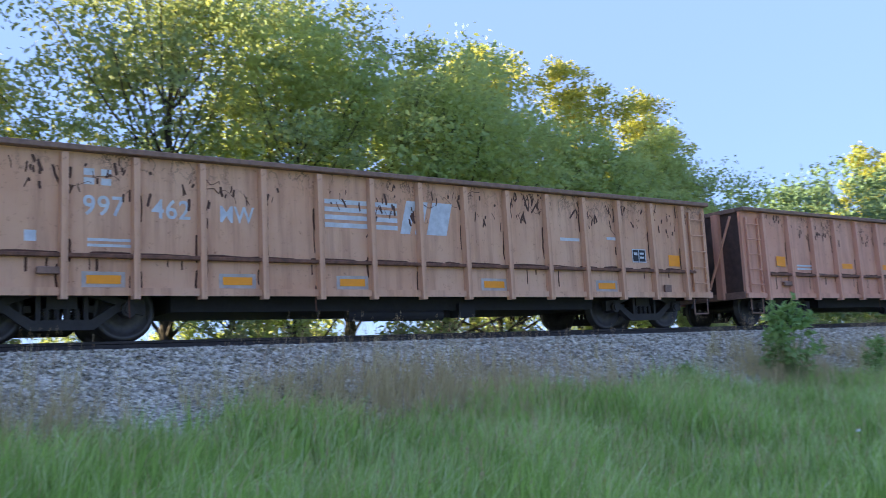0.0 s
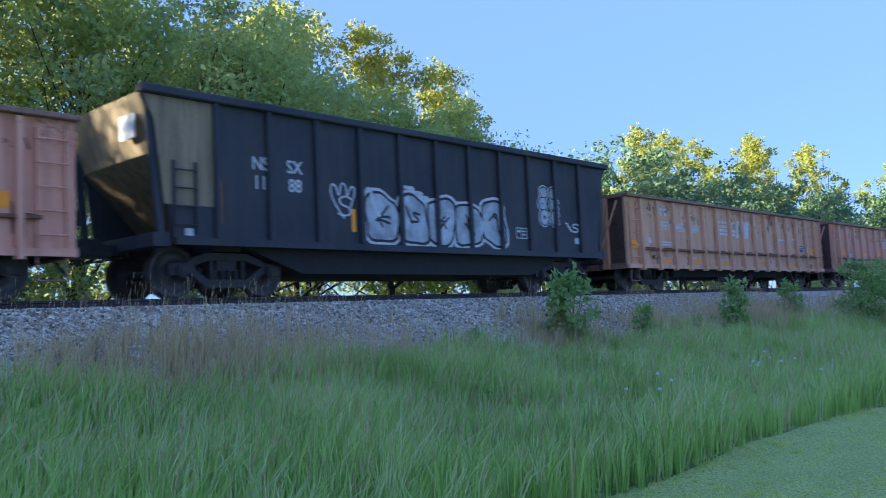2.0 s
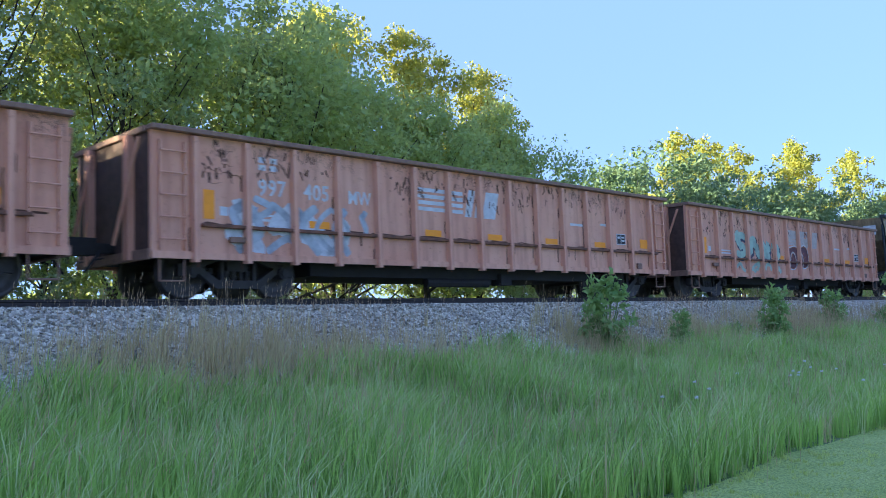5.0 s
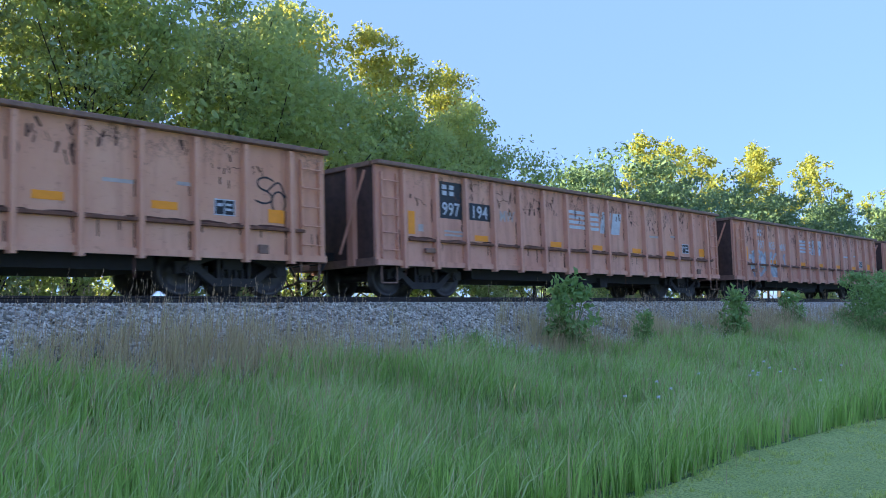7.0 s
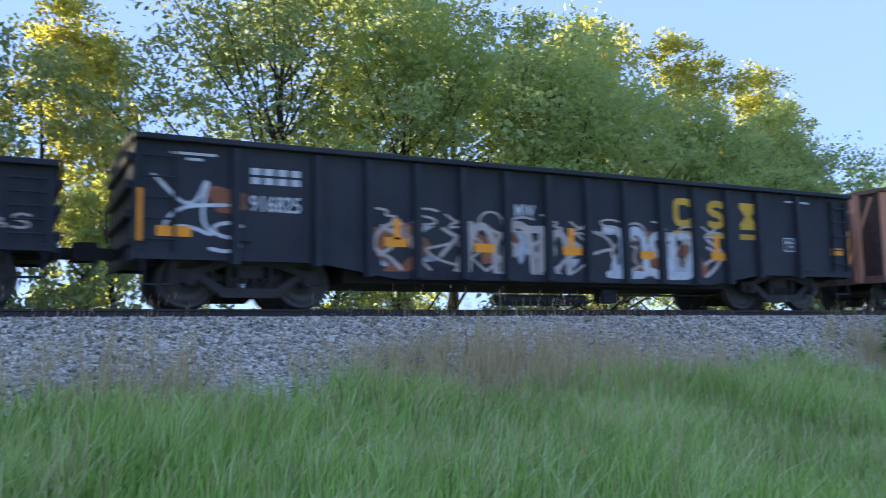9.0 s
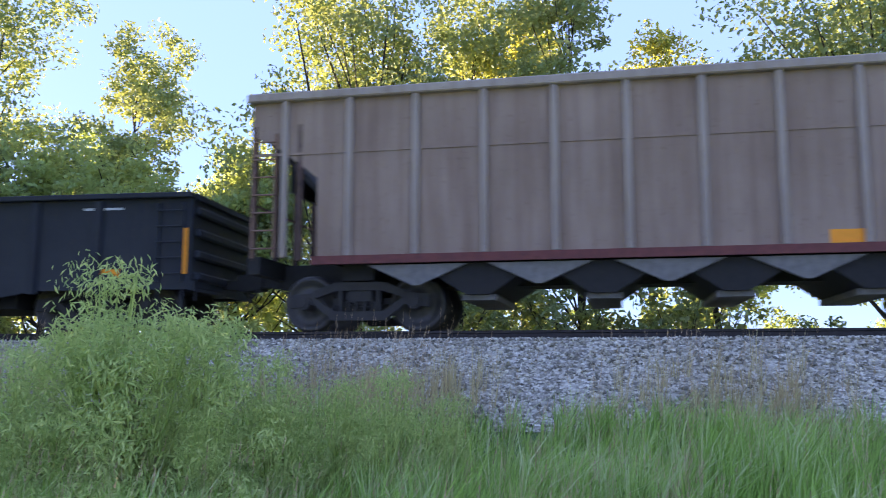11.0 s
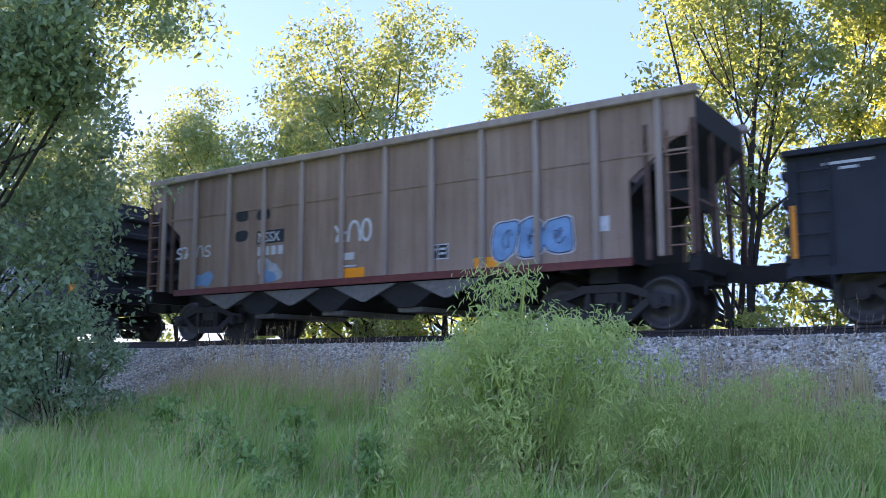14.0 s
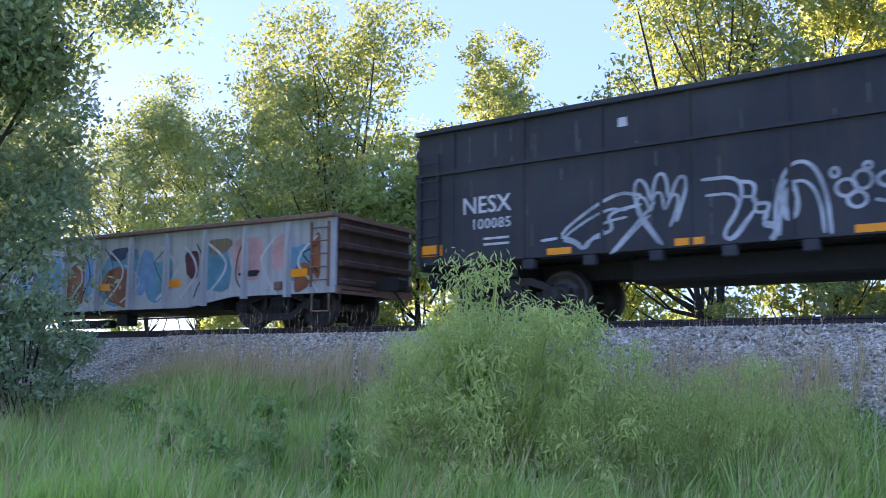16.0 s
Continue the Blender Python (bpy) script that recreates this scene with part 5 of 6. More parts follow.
def build_ground():
    xs = np.concatenate([[-3000, -1000, -400], np.arange(-200, -40, 8), np.arange(-40, 60, 0.8), np.arange(60, 300, 8), [400, 1000, 3000]])
    ys = np.concatenate([[-3000, -900, -300, -60, -20], np.arange(-8, 3, 1.0), np.arange(3, 19, 0.3), np.arange(19, 40, 2), [60, 120, 300, 900, 3000]])
    gx, gy = np.meshgrid(xs, ys)
    v = np.stack([gx, gy, ground_z(gx, gy)], -1).reshape(-1, 3)
    nx, ny = len(xs), len(ys)
    i = (np.arange(ny - 1)[:, None] * nx + np.arange(nx - 1)).ravel()
    f = np.stack([i, i + 1, i + nx + 1, i + nx], 1)
    tagged(new("ground", np_mesh("ground", v, f, [M_SOIL], True)), "grassy ground sloping up to the track", "ground", kind="structure")
    # the mown strip beside the meadow
    xs, ys = np.arange(-30, 61, 1.0), np.array([-40, -20, -10, -5, -2, 0, 1, 2, 3, 4.0])
    gx, gy = np.meshgrid(xs, ys)
    edge = np.where(gy > 3.5, 0.12 * np.sin(gx * 0.8) + 0.06 * np.sin(gx * 2.3), 0)
    v = np.stack([gx, gy + edge, ground_z(gx, gy) + 0.012], -1).reshape(-1, 3)
    nx, ny = len(xs), len(ys)
    i = (np.arange(ny - 1)[:, None] * nx + np.arange(nx - 1)).ravel()
    tagged(new("lawn", np_mesh("lawn", v, np.stack([i, i + 1, i + nx + 1, i + nx], 1), [M_LAWN], True)), "short mown green lawn beside the meadow", "lawn", kind="structure")
    # the ballast bed lies on it
    xs = np.arange(-260, 420, 2.0)
    prof = [(9.55, -0.02), (10.3, 0.02), (11.0, 0.03), (11.75, 0.03), (12.2, 0.03), (12.9, 0.05), (15.1, 0.05), (15.8, 0.03), (16.3, 0.03), (17.6, 0.0)]
    gx, gy = np.meshgrid(xs, [p[0] for p in prof])
    gy = gy + bend(gx)
    lift = np.array([p[1] for p in prof])[:, None]
    v = np.stack([gx, gy, ground_z(gx, gy) + lift], -1).reshape(-1, 3)
    nx, ny = len(xs), len(prof)
    i = (np.arange(ny - 1)[:, None] * nx + np.arange(nx - 1)).ravel()
    f = np.stack([i, i + 1, i + nx + 1, i + nx], 1)
    tagged(new("ballast_bed", np_mesh("ballast_bed", v, f, [M_BED], True)), "bed of grey crushed stone under the track", "ballast", kind="structure")


build_ground()


def build_stones(n, x0, x1, seed):
    rng = np.random.default_rng(seed)
    x = rng.uniform(x0, x1, n)
    y = 9.5 + 3.6 * rng.random(n) ** 0.85 + bend(x)
    z = ground_z(x, y) + 0.03
    base = np.array([(1, 0, 0), (-1, 0, 0), (0, 1, 0), (0, -1, 0), (0, 0, 1), (0, 0, -1)], float)
    s = rng.uniform(0.018, 0.036, n)[:, None, None]
    v = base[None] * s * rng.uniform(0.6, 1.35, (n, 6, 1)) + rng.normal(0, 0.006, (n, 6, 3))
    a = rng.uniform(0, 6.28, n)
    b = rng.uniform(0, 6.28, n)
    ca, sa, cb, sb = np.cos(a), np.sin(a), np.cos(b), np.sin(b)
    vx = v[:, :, 0] * ca[:, None] - v[:, :, 1] * sa[:, None]
    vy = v[:, :, 0] * sa[:, None] + v[:, :, 1] * ca[:, None]
    vy, vz = vy * cb[:, None] - v[:, :, 2] * sb[:, None], vy * sb[:, None] + v[:, :, 2] * cb[:, None]
    v = np.stack([vx + x[:, None], vy + y[:, None], vz + z[:, None] + 0.012], -1)
    tri = np.array([(4, 0, 2), (4, 2, 1), (4, 1, 3), (4, 3, 0), (5, 3, 1), (5, 0, 3)])
    f = (tri[None] + 6 * np.arange(n)[:, None, None]).reshape(-1, 3)
    tagged(new("ballast_stones", np_mesh("ballast_stones", v.reshape(-1, 3), f, [M_STONE])), "loose grey crushed stones beside the rails", "ballast", kind="stuff")


build_stones(40000, -15, 28, 3)


def build_track():
    prof = [(-0.068, 0), (0.068, 0), (0.068, 0.012), (0.012, 0.03), (0.012, 0.125), (0.036, 0.135), (0.036, 0.172), (-0.036, 0.172), (-0.036, 0.135), (-0.012, 0.125), (-0.012, 0.03), (-0.068, 0.012)]
    for s in (-1, 1):
        bm = bmesh.new()
        rings = [[bm.verts.new((x, y + float(bend(x)), z)) for y, z in prof] for x in [-260, *range(-64, -2, 2), 420]]
        for a, b in zip(rings, rings[1:]):
            for i in range(len(prof)):
                j = (i + 1) % len(prof)
                bm.faces.new((a[i], a[j], b[j], b[i]))
        bmesh.ops.recalc_face_normals(bm, faces=bm.faces)
        me = bpy.data.meshes.new("rail")
        bm.to_mesh(me)
        bm.free()
        me.materials.append(M_RAIL)
        ob = tagged(new("rail", me), "dark steel rail on wooden ties", "rail", "rails of the track", "structure")
        ob.location = (0, TRACK_Y + s * 0.755, RAIL - 0.172)
    track = tagged(new("track_ties"), "wooden ties half sunk in crushed stone", "ties", kind="structure")
    me = shared("tie", lambda: blocks((-0.115, 0.115, -1.3, 1.3, -0.17, 0.0), bevel=0.015), M_TIE)
    for k in range(150):
        ob = part("tie", me, M_TIE, track)
        ob.matrix_local = pose(-20 + k * 0.53, TRACK_Y + float(bend(-20 + k * 0.53)), RAIL - 0.176, 0, 0, heading(-20 + k * 0.53) + 0.6 * math.sin(k * 2.3))
    me = shared("far ties", lambda: blocks(*[(x - 0.115, x + 0.115, float(bend(x)) - 1.3, float(bend(x)) + 1.3, -0.17, 0.0) for x in [-20 - 0.53 * k for k in range(1, 200)] + [59.5 + 0.53 * k for k in range(1, 300)]]), M_TIE)
    ob = tagged(new("far_ties", me), "distant wooden ties under the rails", "ties", kind="stuff")
    ob.location = (0, TRACK_Y, RAIL - 0.176)


build_track()


# ---------------------------------------------------------------- plants
def leaf_cloud(rng, centres, spread, count, size, droop=0.0, slim=0.55):
    """Folded leaves strewn round the centres. Returns verts and triangles."""
    n = len(centres) * count
    c = np.repeat(centres, count, axis=0)
    sp = np.repeat(np.broadcast_to(spread, (len(centres),)), count)[:, None]
    d = rng.normal(0, 1, (n, 3))
    d /= np.linalg.norm(d, axis=1)[:, None]
    p = c + d * sp * rng.random((n, 1)) ** 0.45 * np.array([1, 1, 0.75])
    ax = rng.normal(0, 1, (n, 3)) + np.array([0, 0, -droop])
    ax /= np.linalg.norm(ax, axis=1)[:, None]
    up = 0.75 * rng.normal(0, 1, (n, 3)) + 0.9 * d + np.array([0, 0, 0.7])
    side = np.cross(ax, up)
    side /= np.linalg.norm(side, axis=1)[:, None] + 1e-9
    nrm = np.cross(side, ax)
    s = size * rng.uniform(0.6, 1.3, (n, 1))
    v = np.stack([p, p + ax * s * 0.5 + side * s * slim * 0.5 + nrm * s * 0.10, p + ax * s, p + ax * s * 0.5 - side * s * slim * 0.5 + nrm * s * 0.10], 1)
    i = 4 * np.arange(n)[:, None]
    f = np.concatenate([i + np.array([[0, 1, 2]]), i + np.array([[0, 2, 3]])], 1).reshape(-1, 3)
    return v.reshape(-1, 3), f


def tube(bm, pts, r0, r1, sides=6):
    rings = []
    for k, p in enumerate(pts):
        p = Vector(p)
        d = (Vector(pts[min(k + 1, len(pts) - 1)]) - Vector(pts[max(k - 1, 0)])).normalized()
        u = d.orthogonal().normalized()
        w = d.cross(u)
        r = r0 + (r1 - r0) * k / (len(pts) - 1)
        rings.append([bm.verts.new(p + r * (math.cos(6.2832 * i / sides) * u + math.sin(6.2832 * i / sides) * w)) for i in range(sides)])
    for a, b in zip(rings, rings[1:]):
        for i in range(sides):
            j = (i + 1) % sides
            f = bm.faces.new((a[i], a[j], b[j], b[i]))
            f.smooth = True


def tree(seed, height, radius, bare, material, clumps, leaves, leaf, label, stems=1, trunk=0.16, lobes=5, name="tree", category="tree", boughs=()):
    """A tapered trunk with limbs that end in clumps of leaves."""
    rng, nrg = random.Random(seed), np.random.default_rng(seed)
    root = tagged(new(name), label, category)
    # uneven crown: lobes of different size along the stem
    lob = []
    for k in range(lobes):
        h = bare + (height - bare) * (0.20 + 0.66 * k / max(1, lobes - 1))
        a = rng.uniform(0, 6.28)
        off = radius * 0.45 * (1 - 0.5 * k / lobes)
        lob.append((math.cos(a) * off, math.sin(a) * off, h, radius * rng.uniform(0.5, 0.78) * (1 - 0.45 * k / lobes)))
    lob += boughs
    lobes = len(lob)
    cen, spr = [], []
    bm = bmesh.new()
    base = []
    for s in range(stems):
        lean = [rng.uniform(-0.10, 0.10) * height for _ in range(2)] if stems > 1 else [rng.uniform(-0.04, 0.04) * height for _ in range(2)]
        o = (rng.uniform(-0.3, 0.3), rng.uniform(-0.3, 0.3)) if stems > 1 else (0, 0)
        pts = [(o[0] + lean[0] * (k / 7) ** 1.5 + rng.uniform(-0.06, 0.06), o[1] + lean[1] * (k / 7) ** 1.5 + rng.uniform(-0.06, 0.06), height * 0.80 * k / 7 - (0.25 if k == 0 else 0)) for k in range(8)]
        tube(bm, pts, trunk / math.sqrt(stems), 0.02, 8)
        base.append(pts)
    for k in range(clumps):
        lx, ly, lz, lr = lob[rng.randrange(lobes)]
        d = Vector((rng.gauss(0, 1), rng.gauss(0, 1), rng.gauss(0, 0.9))).normalized()
        c = Vector((lx, ly, lz)) + d * lr * rng.uniform(0.45, 1.05)
        c.z = max(c.z, bare + rng.uniform(0, 0.8))
        cen.append(c)
        spr.append(rng.uniform(0.30, 0.66) * radius / 3.2)
        if k % 8 == 0:
            stem = base[rng.randrange(stems)]
            j = max(1, min(6, int(7 * (c.z - radius * 0.5) / (height * 0.80))))
            a = Vector(stem[j])
            mid = a.lerp(c, 0.5) + Vector((rng.uniform(-0.2, 0.2), rng.uniform(-0.2, 0.2), -0.12 * (c - a).length))
            tube(bm, [a, a.lerp(mid, 0.6), mid, mid.lerp(c, 0.6), c], trunk * 0.34 * (1 - j / 9), 0.012, 5)
    part("trunk", bm, M_BARK, root)
    v, f = leaf_cloud(nrg, np.array([tuple(c) for c in cen]), np.array(spr), leaves, leaf)
    part("crown", np_mesh("crown", v, f, [material]), material, root)
    return root


def shrub(seed, height, radius, material, clumps, leaves, leaf, label, droop=0.0, slim=0.5, stems=7, name="shrub", category="shrub", stalk=None):
    rng, nrg = random.Random(seed), np.random.default_rng(seed)
    root = tagged(new(name), label, category)
    bm = bmesh.new()
    cen, spr = [], []
    for k in range(clumps):
        a, h = rng.uniform(0, 6.28), height * rng.uniform(0.05, 1) ** 0.9
        r = radius * math.sqrt(rng.random()) * (1.0 - 0.55 * (h / height) ** 2)
        c = Vector((math.cos(a) * r, math.sin(a) * r, h))
        cen.append(c)
        spr.append(rng.uniform(0.10, 0.22) * height * 0.75)
        if k % max(1, clumps // (stems * 3)) == 0:
            tube(bm, [(c.x * 0.15, c.y * 0.15, -0.1), (c.x * 0.4, c.y * 0.4, h * 0.45), (c.x * 0.85, c.y * 0.85, h * 0.85), tuple(c)], 0.014 * height ** 0.5, 0.004, 5)
    tagged(part("branching", bm, stalk or M_BARK, root), kind="stuff")
    v, f = leaf_cloud(nrg, np.array([tuple(c) for c in cen]), np.array(spr), leaves, leaf, droop, slim)
    v[:, 2] = np.maximum(v[:, 2], 0.02)
    part("leaves", np_mesh("leaves", v, f, [material]), material, root)
    return root


def stand(x, y, turn=0.0, scale=1.0):
    return pose(x, y, float(ground_z(np.array(x), np.array(y))), 0, 0, turn) @ Matrix.Diagonal((scale, scale, scale, 1))


def plant(proto, x, y, turn=0.0, scale=1.0, used=set()):
    """The first call sets the prototype itself, later calls copy it."""
    if proto.name in used:
        return copy_thing(proto, stand(x, y, turn, scale))
    used.add(proto.name)
    proto.matrix_basis = stand(x, y, turn, scale)
    return proto


def build_trees():
    broad = tree(11, 12.6, 5.0, 2.6, LEAF_OLIVE, 230, 105, 0.165, "tall broadleaf tree with spreading limbs behind the track", 1, 0.20, 7)
    slim = tree(12, 12.0, 3.3, 2.0, LEAF_OLIVE, 150, 105, 0.16, "slender broadleaf tree with open crown behind the track", 1, 0.13, 6)
    dense = tree(13, 9.6, 4.6, 1.8, LEAF, 260, 72, 0.18, "dense dark green tree behind the track", 2, 0.16, 6)
    gold = tree(14, 11.6, 2.9, 2.4, LEAF_SUNLIT, 160, 72, 0.165, "tall tree with sunlit yellow-green crown", 1, 0.14, 7)
    low = tree(15, 6.8, 3.3, 1.6, LEAF, 150, 64, 0.19, "low dark green tree behind the track", 3, 0.14, 4)
    multi = tree(16, 12.6, 5.2, 2.0, LEAF_OLIVE, 260, 105, 0.165, "many-stemmed tree with open crown behind the track", 4, 0.20, 7)
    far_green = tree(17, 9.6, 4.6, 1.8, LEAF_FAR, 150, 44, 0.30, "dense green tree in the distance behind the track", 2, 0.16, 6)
    far_gold = tree(18, 11.6, 2.9, 2.4, LEAF_SUNLIT, 90, 44, 0.27, "distant tree with sunlit yellow-green crown", 1, 0.14, 7)
    for proto, x, y, turn, k in (
            (broad, 6.5, 23.0, 0, 1.06), (dense, 10.0, 22.5, 40, 1.08), (broad, 13.0, 25.0, 120, 1.02), (dense, 15.5, 23.0, 200, 1.10), (dense, 18.6, 24.0, 300, 1.03),
            (gold, 18.9, 26.6, 0, 1.11), (gold, 21.2, 27.2, 70, 1.10), (gold, 25.2, 26.8, 140, 1.06), (dense, 22.0, 23.5, 20, 0.86), (low, 20.0, 21.0, 0, 1.0),
            (gold, 29.0, 27.0, 200, 0.98), (dense, 25.4, 24.0, 90, 0.88), (dense, 28.4, 24.5, 250, 0.92), (low, 24.5, 21.0, 200, 0.95), (low, 31.0, 24.0, 60, 0.9), (low, 28.5, 21.5, 150, 0.85),
            (low, 34.0, 25.0, 20, 1.0), (dense, 37.0, 25.5, 70, 0.84), (dense, 40.8, 26.0, 130, 1.0), (dense, 45.0, 25.5, 300, 1.05), (gold, 48.5, 28.5, 30, 0.93), (gold, 51.0, 28.0, 100, 0.88), (dense, 50.0, 25.0, 200, 0.85), (low, 42.0, 22.0, 260, 0.8),
            (dense, 55.0, 26.0, 0, 1.0), (gold, 58.0, 28.5, 160, 0.92), (dense, 61.0, 25.5, 280, 0.95), (gold, 64.0, 28.0, 60, 0.98), (dense, 66.0, 26.0, 80, 1.08), (gold, 71.0, 28.5, 210, 1.0), (dense, 73.0, 25.5, 320, 1.0), (dense, 79.0, 26.0, 150, 1.1), (gold, 83.0, 28.5, 250, 1.1), (dense, 87.0, 26.0, 350, 1.15), (dense, 96.0, 26.0, 10, 1.2), (gold, 102.0, 28.0, 40, 1.18), (dense, 108.0, 25.0, 60, 1.3), (dense, 120.0, 26.0, 20, 1.35), (dense, 134.0, 25.0, 190, 1.4), (dense, 155.0, 25.0, 33, 1.45), (dense, 185.0, 25.0, 133, 1.5),
            (slim, -0.9, 22.0, 0, 1.0), (gold, 2.4, 25.5, 50, 0.78), (gold, 0.9, 26.5, 250, 0.86), (low, 2.4, 22.5, 140, 0.72), (slim, -4.6, 25.0, 100, 1.02), (multi, -7.2, 22.5, 0, 1.0), (gold, -3.0, 26.5, 20, 0.98), (low, -4.0, 21.5, 30, 0.75), (low, 7.5, 21.0, 330, 0.7),
            (low, -10.8, 23.0, 60, 1.05), (slim, -14.6, 23.0, 210, 0.93), (multi, -20.4, 23.0, 130, 1.08), (low, -16.0, 21.5, 250, 1.0), (slim, -24.6, 24.5, 30, 0.98), (low, -22.5, 21.0, 90, 0.9),
            (broad, -30.5, 25.0, 200, 0.92), (low, -27.0, 22.0, 10, 0.9), (broad, -36.5, 25.0, 20, 1.0), (multi, -43.0, 24.0, 70, 1.1), (dense, -49.0, 24.0, 170, 1.2), (broad, -56.0, 25.0, 260, 1.05), (dense, -63.0, 24.0, 210, 1.2), (broad, -71.0, 24.0, 40, 1.1), (dense, -80.0, 24.0, 90, 1.25), (broad, -92.0, 24.0, 10, 1.1), (dense, -17.5, 25.0, 80, 0.80), (dense, -12.0, 25.0, 230, 0.70), (dense, -25.0, 25.5, 110, 0.90), (low, -13.5, 21.8, 300, 0.95), (low, -30.0, 22.0, 190, 0.9)):
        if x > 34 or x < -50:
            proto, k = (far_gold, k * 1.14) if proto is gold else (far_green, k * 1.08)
        plant(proto, x, y, turn, k)
    # undergrowth under the trees
    rng = random.Random(5)
    bush = shrub(21, 2.9, 1.7, LEAF, 60, 34, 0.17, "leafy green undergrowth beneath the trees")
    bush2 = shrub(22, 2.3, 1.5, LEAF_OLIVE, 50, 34, 0.17, "olive green undergrowth beneath the trees")
    x = -46.0
    while x < 90:
        plant(rng.choice((bush, bush2)), x, rng.uniform(19.6, 23.0), rng.uniform(0, 360), rng.uniform(0.6, 1.1))
        if -24 < x < 30:
            plant(rng.choice((bush, bush2)), x + rng.uniform(-1, 1), rng.uniform(24.0, 28.0), rng.uniform(0, 360), rng.uniform(0.9, 1.35))
        x += rng.uniform(2.2, 4.0) if x < 40 else rng.uniform(3, 5)


build_trees()


def build_near_plants():
    # the tree whose branches hang into view beside the meadow
    near = tree(31, 11.0, 4.8, 0.6, LEAF_NEAR, 480, 125, 0.15, "dark leafy tree with hanging branches in the meadow", 1, 0.22, 9, boughs=[(6.5, 0.2, 7.6, 1.4), (5.5, 0.3, 9.2, 1.9), (4.8, -0.4, 6.6, 1.1)])
    near.matrix_basis = stand(-17.3, 7.0, 0, 0.88)
    skirt = shrub(32, 2.9, 1.9, LEAF_NEAR, 110, 70, 0.14, "dark leafy shrub under the meadow tree")
    skirt.matrix_basis = stand(-13.5, 7.6, 0, 0.72)
    # tall pale weed clump, a broad mound with shoots over it
    weed = shrub(33, 1.75, 1.55, WEED, 230, 56, 0.088, "tall pale green weed clump with narrow leaves", 0.9, 0.2, 16, "weed_clump", "weed", WEED)
    weed.matrix_basis = stand(-4.1, 7.0, 0, 1.0)
    shoot = shrub(37, 2.5, 0.75, WEED, 90, 46, 0.10, "tall pale green weed shoots with drooping leaves", 1.4, 0.2, 12, "weed_clump", "weed", WEED)
    for x, y, k, turn in ((-4.55, 7.1, 0.88, 0), (-3.7, 7.2, 0.76, 120), (-5.3, 7.0, 0.70, 200), (-3.0, 7.3, 0.66, 260), (-2.5, 7.5, 0.56, 30), (-2.0, 7.3, 0.60, 75), (-1.5, 7.6, 0.46, 150), (-3.3, 6.6, 0.5, 310)):
        plant(shoot, x, y, turn, k)
    # saplings at the foot of the ballast
    sap = shrub(34, 1.35, 0.42, SAPLING, 30, 22, 0.15, "young green sapling at the foot of the ballast", name="sapling", category="sapling", stalk=SAPLING)
    for x, y, k, turn in ((14.0, 9.7, 1.08, 0), (16.4, 9.5, 0.55, 50), (21.0, 9.6, 0.9, 100), (25.0, 9.7, 0.8, 200), (11.0, 9.6, 0.35, 20), (18.6, 9.4, 0.4, 20)):
        plant(sap, x, y, turn, k)
    big = shrub(35, 2.8, 1.9, SAPLING, 90, 60, 0.14, "broad green bush in the tall grass", stalk=SAPLING)
    for x, y, k, turn in ((28.5, 8.6, 0.75, 0), (31.2, 7.7, 1.42, 90), (35.5, 6.9, 1.7, 190), (39.0, 6.8, 1.9, 20), (46.0, 8.0, 1.6, 120)):
        plant(big, x, y, turn, k)
    leafy_weed = shrub(36, 0.72, 0.35, SAPLING, 26, 14, 0.09, "broad-leaved pale green weed in the grass", 0.2, 0.55, 5, "weed_clump", "weed", GRASS)
    for x, y, k, turn in ((-7.2, 6.0, 1.0, 0), (-6.9, 6.6, 0.8, 60), (-5.9, 5.4, 0.7, 160), (-8.1, 6.4, 0.9, 200), (-8.8, 7.0, 1.1, 20), (-6.2, 6.9, 0.9, 250), (-7.6, 7.4, 1.0, 110), (-9.6, 6.9, 0.9, 300), (-5.4, 6.1, 0.8, 40), (-10.4, 7.6, 1.1, 170)):
        plant(leafy_weed, x, y, turn, k)


build_near_plants()


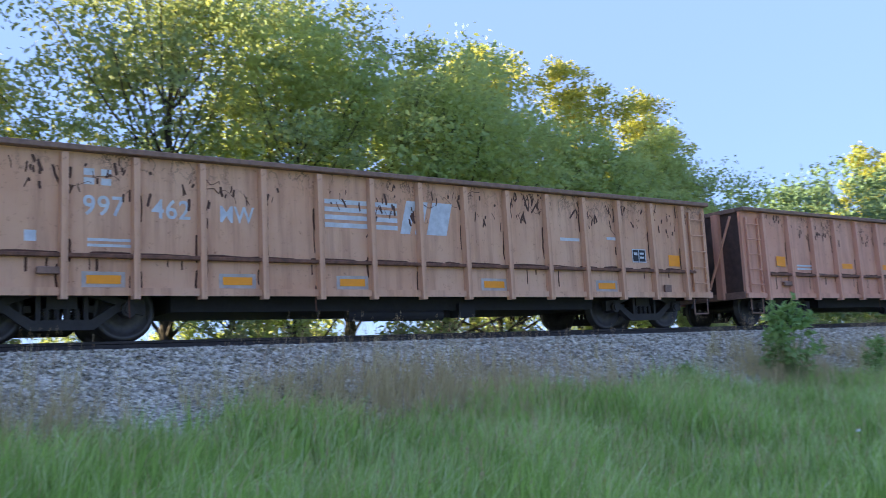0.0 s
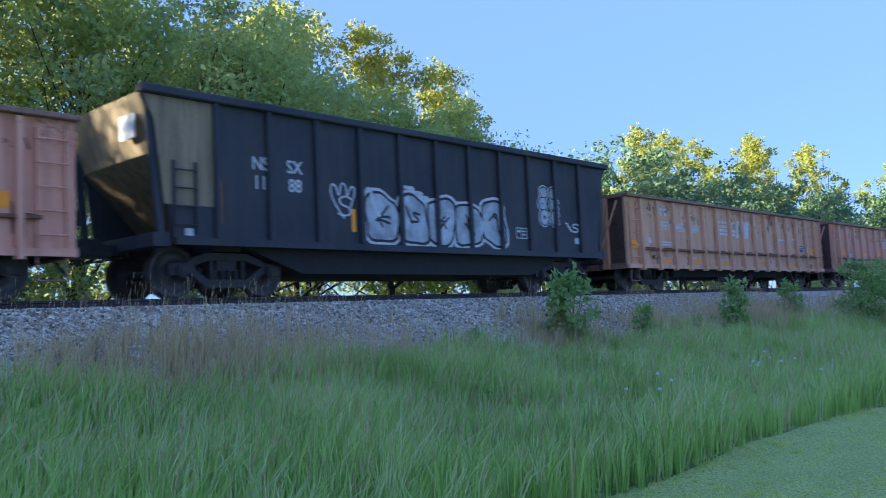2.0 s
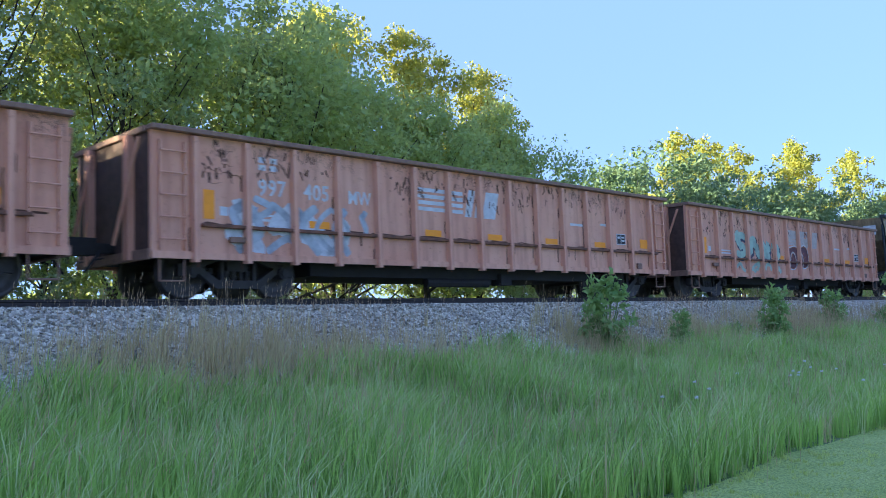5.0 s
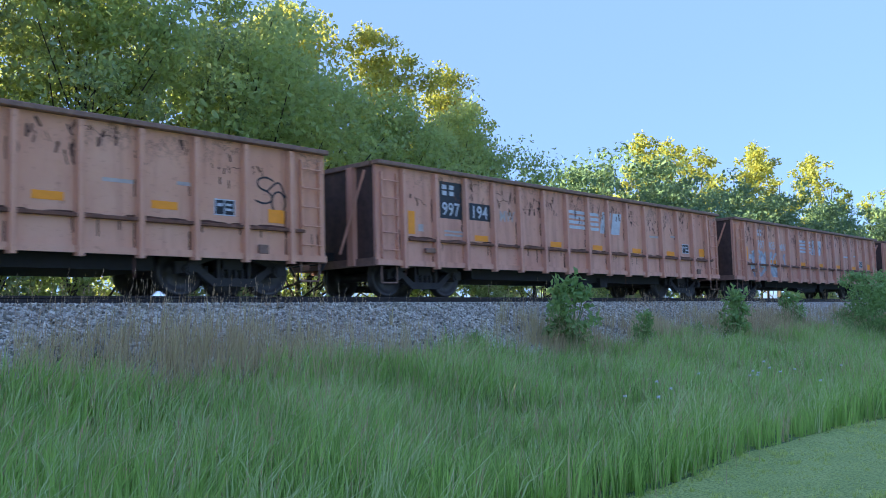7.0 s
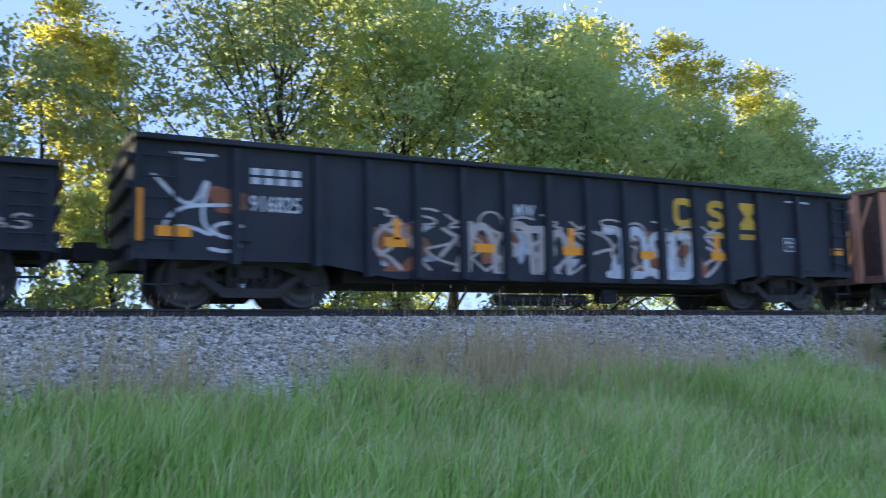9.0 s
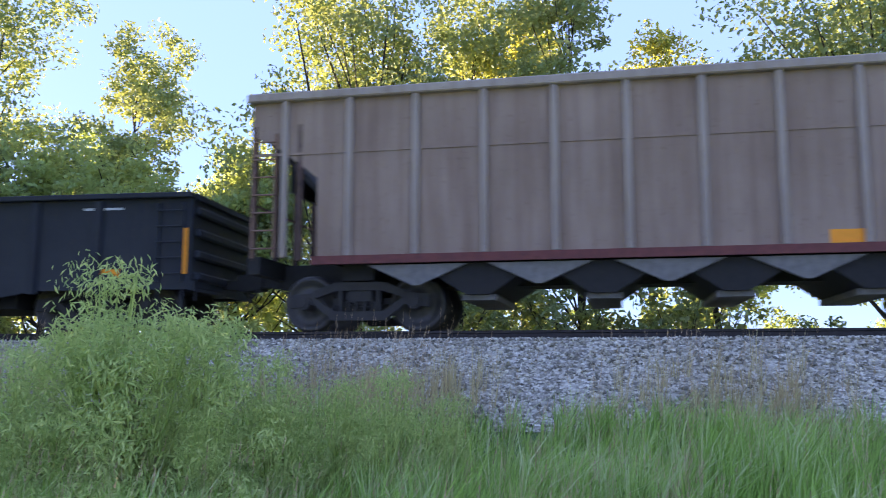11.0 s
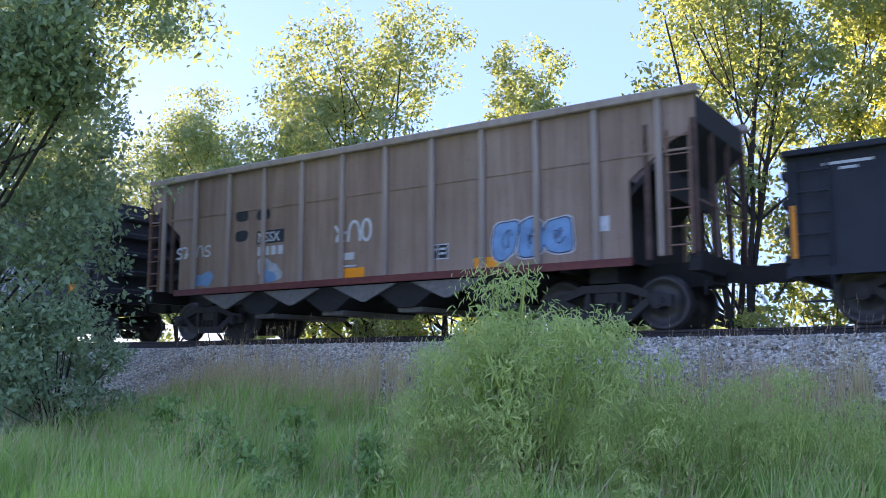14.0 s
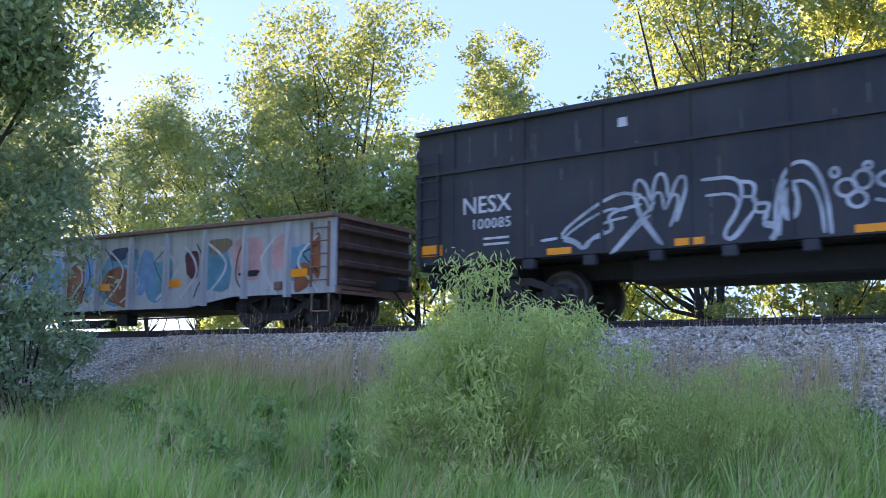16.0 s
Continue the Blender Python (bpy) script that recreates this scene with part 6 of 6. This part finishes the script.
def blades(name, label, n, where, tall, wide, material, seed, lean=0.35):
    """Grass: curved, tapered blades."""
    rng = np.random.default_rng(seed)
    x, y = where(rng, n // 9)
    x, y = np.repeat(x, 9), np.repeat(y, 9)
    n = len(x)
    vigour = np.repeat(rng.uniform(0.72, 1.15, n // 9), 9)
    b = rng.uniform(0, 6.28, n)
    spread = rng.random(n) * 0.05
    x, y = x + np.cos(b) * spread, y + np.sin(b) * spread
    z = ground_z(x, y)
    h = vigour * rng.uniform(tall[0], tall[1], n) * (0.75 + 0.25 * np.sin(x * 1.3 + 0.7 * np.sin(y * 2.1)) * np.sin(y * 1.7 + x * 0.4))
    a = rng.uniform(0, 6.28, n)
    w = rng.uniform(0.6, 1.3, n) * wide
    side = np.stack([np.cos(a), np.sin(a), np.zeros(n)], 1) * w[:, None]
    bend = np.stack([np.cos(b) * 0.8 + 0.45, np.sin(b) * 0.7, np.zeros(n)], 1) * (h * rng.uniform(0.1, 1.0, n) * lean)[:, None]
    p = np.stack([x, y, z - 0.02], 1)
    up = np.stack([np.zeros(n), np.zeros(n), h], 1)
    m1, tip = p + up * 0.6 + bend * 0.3, p + up * 0.97 + bend
    v = np.stack([p - side, p + side, m1 - side * 0.8, m1 + side * 0.8, tip], 1)
    i = 5 * np.arange(n)[:, None]
    f = np.concatenate([i + np.array([t]) for t in ((0, 1, 3), (0, 3, 2), (2, 3, 4))], 1).reshape(-1, 3)
    return tagged(new(name, np_mesh(name, v.reshape(-1, 3), f, [material])), label, "grass", kind="stuff")


def meadow(rng, n):
    """More blades where the meadow is near."""
    x = np.concatenate([rng.uniform(-13, 14, int(n * 0.62)), rng.uniform(14, 42, n - int(n * 0.62))])
    y = 3.8 + 5.6 * rng.random(n) ** 0.9
    keep = (y > 3.98 + 0.12 * np.sin(x * 0.8)) & (np.hypot(x, y) > 3.4)
    # a thin patch by the weed clump shows the stones
    bare = np.exp(-(((x + 6.6) / 0.9) ** 2 + ((y - 8.4) / 1.0) ** 2)) + 0.5 * np.exp(-(((x + 0.8) / 1.6) ** 2 + ((y - 9.6) / 0.7) ** 2))
    keep &= rng.random(n) > bare
    return x[keep], y[keep]


def verge(rng, n):
    x = rng.uniform(-14, 36, n)
    y = rng.normal(9.9, 0.55, n) + bend(x)
    bare = np.exp(-(((x + 0.4) / 1.9) ** 4)) * 0.7
    keep = (y < 11.1) & (rng.random(n) > bare) & (0.5 + 0.5 * np.sin(x * 1.1 + 2 * np.sin(x * 0.37)) > rng.random(n) * 0.8)
    return x[keep], y[keep]


def lawn(rng, n):
    x = 4 + 30 * rng.random(n) ** 1.3
    y = rng.uniform(0.6, 4.2, n)
    return x, y


blades("tall_grass", "tall uncut green meadow grass", 190000, meadow, (0.30, 0.80), 0.0075, GRASS, 41, 0.55)
blades("dry_grass", "tall dry brownish grass along the ballast", 52000, verge, (0.40, 0.80), 0.005, STRAW, 42, 0.4)
blades("seed_grass", "dry seed stalks standing over the meadow grass", 13000, meadow, (0.55, 0.95), 0.0042, STRAW, 44, 0.5)
blades("arching_grass", "long pale blades arching over the meadow grass", 34000, meadow, (0.50, 0.90), 0.0065, ARCHING, 45, 1.0)
blades("lawn_grass", "short mown lawn beside the meadow", 40000, lawn, (0.05, 0.10), 0.010, LAWN, 43, 0.6)


def seed_heads(n, seed):
    """Thin stalks that end in loose brownish tufts of grain."""
    rng = np.random.default_rng(seed)
    x, y = verge(rng, n)
    x2, y2 = meadow(rng, n // 3)
    x, y = np.concatenate([x, x2]), np.concatenate([y, y2])
    y = np.where(y < 10.2, y - 0.5 * rng.random(len(y)), y)
    n = len(x)
    z = ground_z(x, y)
    h = rng.uniform(0.62, 0.98, n)
    b = rng.uniform(0, 6.28, n)
    lean = np.stack([np.cos(b) * 0.5 + 0.5, np.sin(b) * 0.5, np.zeros(n)], 1) * (h * rng.uniform(0.1, 0.35, n))[:, None]
    p = np.stack([x, y, z], 1)
    top = p + lean + np.stack([np.zeros(n), np.zeros(n), h], 1)
    side = np.stack([np.cos(b + 1.2), np.sin(b + 1.2), np.zeros(n)], 1)
    rows = [np.stack([p - side * 0.002, p + side * 0.002, top], 1)]
    along = (top - p) / np.linalg.norm(top - p, axis=1)[:, None]
    for k in range(7):
        q = top - along * (0.02 + 0.022 * k)
        out = rng.normal(0, 1, (n, 3))
        out /= np.linalg.norm(out, axis=1)[:, None]
        tip = q + out * (0.010 + 0.004 * k) + along * 0.035
        wide = np.cross(along, out) * 0.0045
        rows.append(np.stack([q - wide, q + wide, tip], 1))
    v = np.concatenate(rows, 0).reshape(-1, 3)
    f = np.arange(len(v)).reshape(-1, 3)
    tagged(new("seed_heads", np_mesh("seed_heads", v, f, [M_SEED])), "brownish grass seed heads over the verge", "grass", kind="stuff")


seed_heads(9000, 46)


def build_flowers():
    rng = random.Random(9)
    proto = None
    me = bpy.data.meshes.new("flower_head")
    bm = bmesh.new()
    for k in range(14):
        a, r = rng.uniform(0, 6.28), 0.03 * math.sqrt(rng.random())
        bmesh.ops.create_icosphere(bm, subdivisions=1, radius=0.009, matrix=Matrix.Translation((math.cos(a) * r, math.sin(a) * r, rng.uniform(-0.01, 0.01))))
    bm.to_mesh(me)
    bm.free()
    me.materials.append(PETAL)
    for k in range(16):
        x, y = (rng.gauss(9.6, 0.35), rng.gauss(5.4, 0.25)) if k < 5 else (rng.gauss(13.2, 1.0), rng.gauss(5.7, 0.5))
        fl = tagged(new("wild_flower"), "white flower head on a thin green stalk", "flower", "white flowers in the meadow")
        fl.location = (x, y, float(ground_z(np.array(x), np.array(y))))
        h = rng.uniform(0.5, 0.68)
        stalk = bmesh.new()
        rod(stalk, (0, 0, -0.05), (0.03, 0, h), 0.004, 4)
        part("stalk", stalk, GRASS, fl)
        part("flower_head", me, PETAL, fl).location = (0.03, 0, h)


build_flowers()


# ---------------------------------------------------------------- what moves
def motions():
    times = [k * 0.5 for k in range(33)]
    for car, middle in CARS:
        walk(car, [(t, pose(middle + run(t), TRACK_Y + float(bend(middle + run(t))), RAIL, 0, 0, heading(middle + run(t)))) for t in times])
    # the wheels roll without slipping; all of them share one turning
    first = WHEELSETS[0]
    walk(first, [(k / FPS, pose(0, 0, 0, 0, math.degrees(run(k / FPS) / WHEEL_R) % 360, 0)) for k in range(16 * FPS + 1)])
    for w in WHEELSETS[1:]:
        w.rotation_mode = "QUATERNION"
        w.animation_data_create()
        w.animation_data.action = first.animation_data.action
        w.animation_data.action_slot = first.animation_data.action_slot


motions()
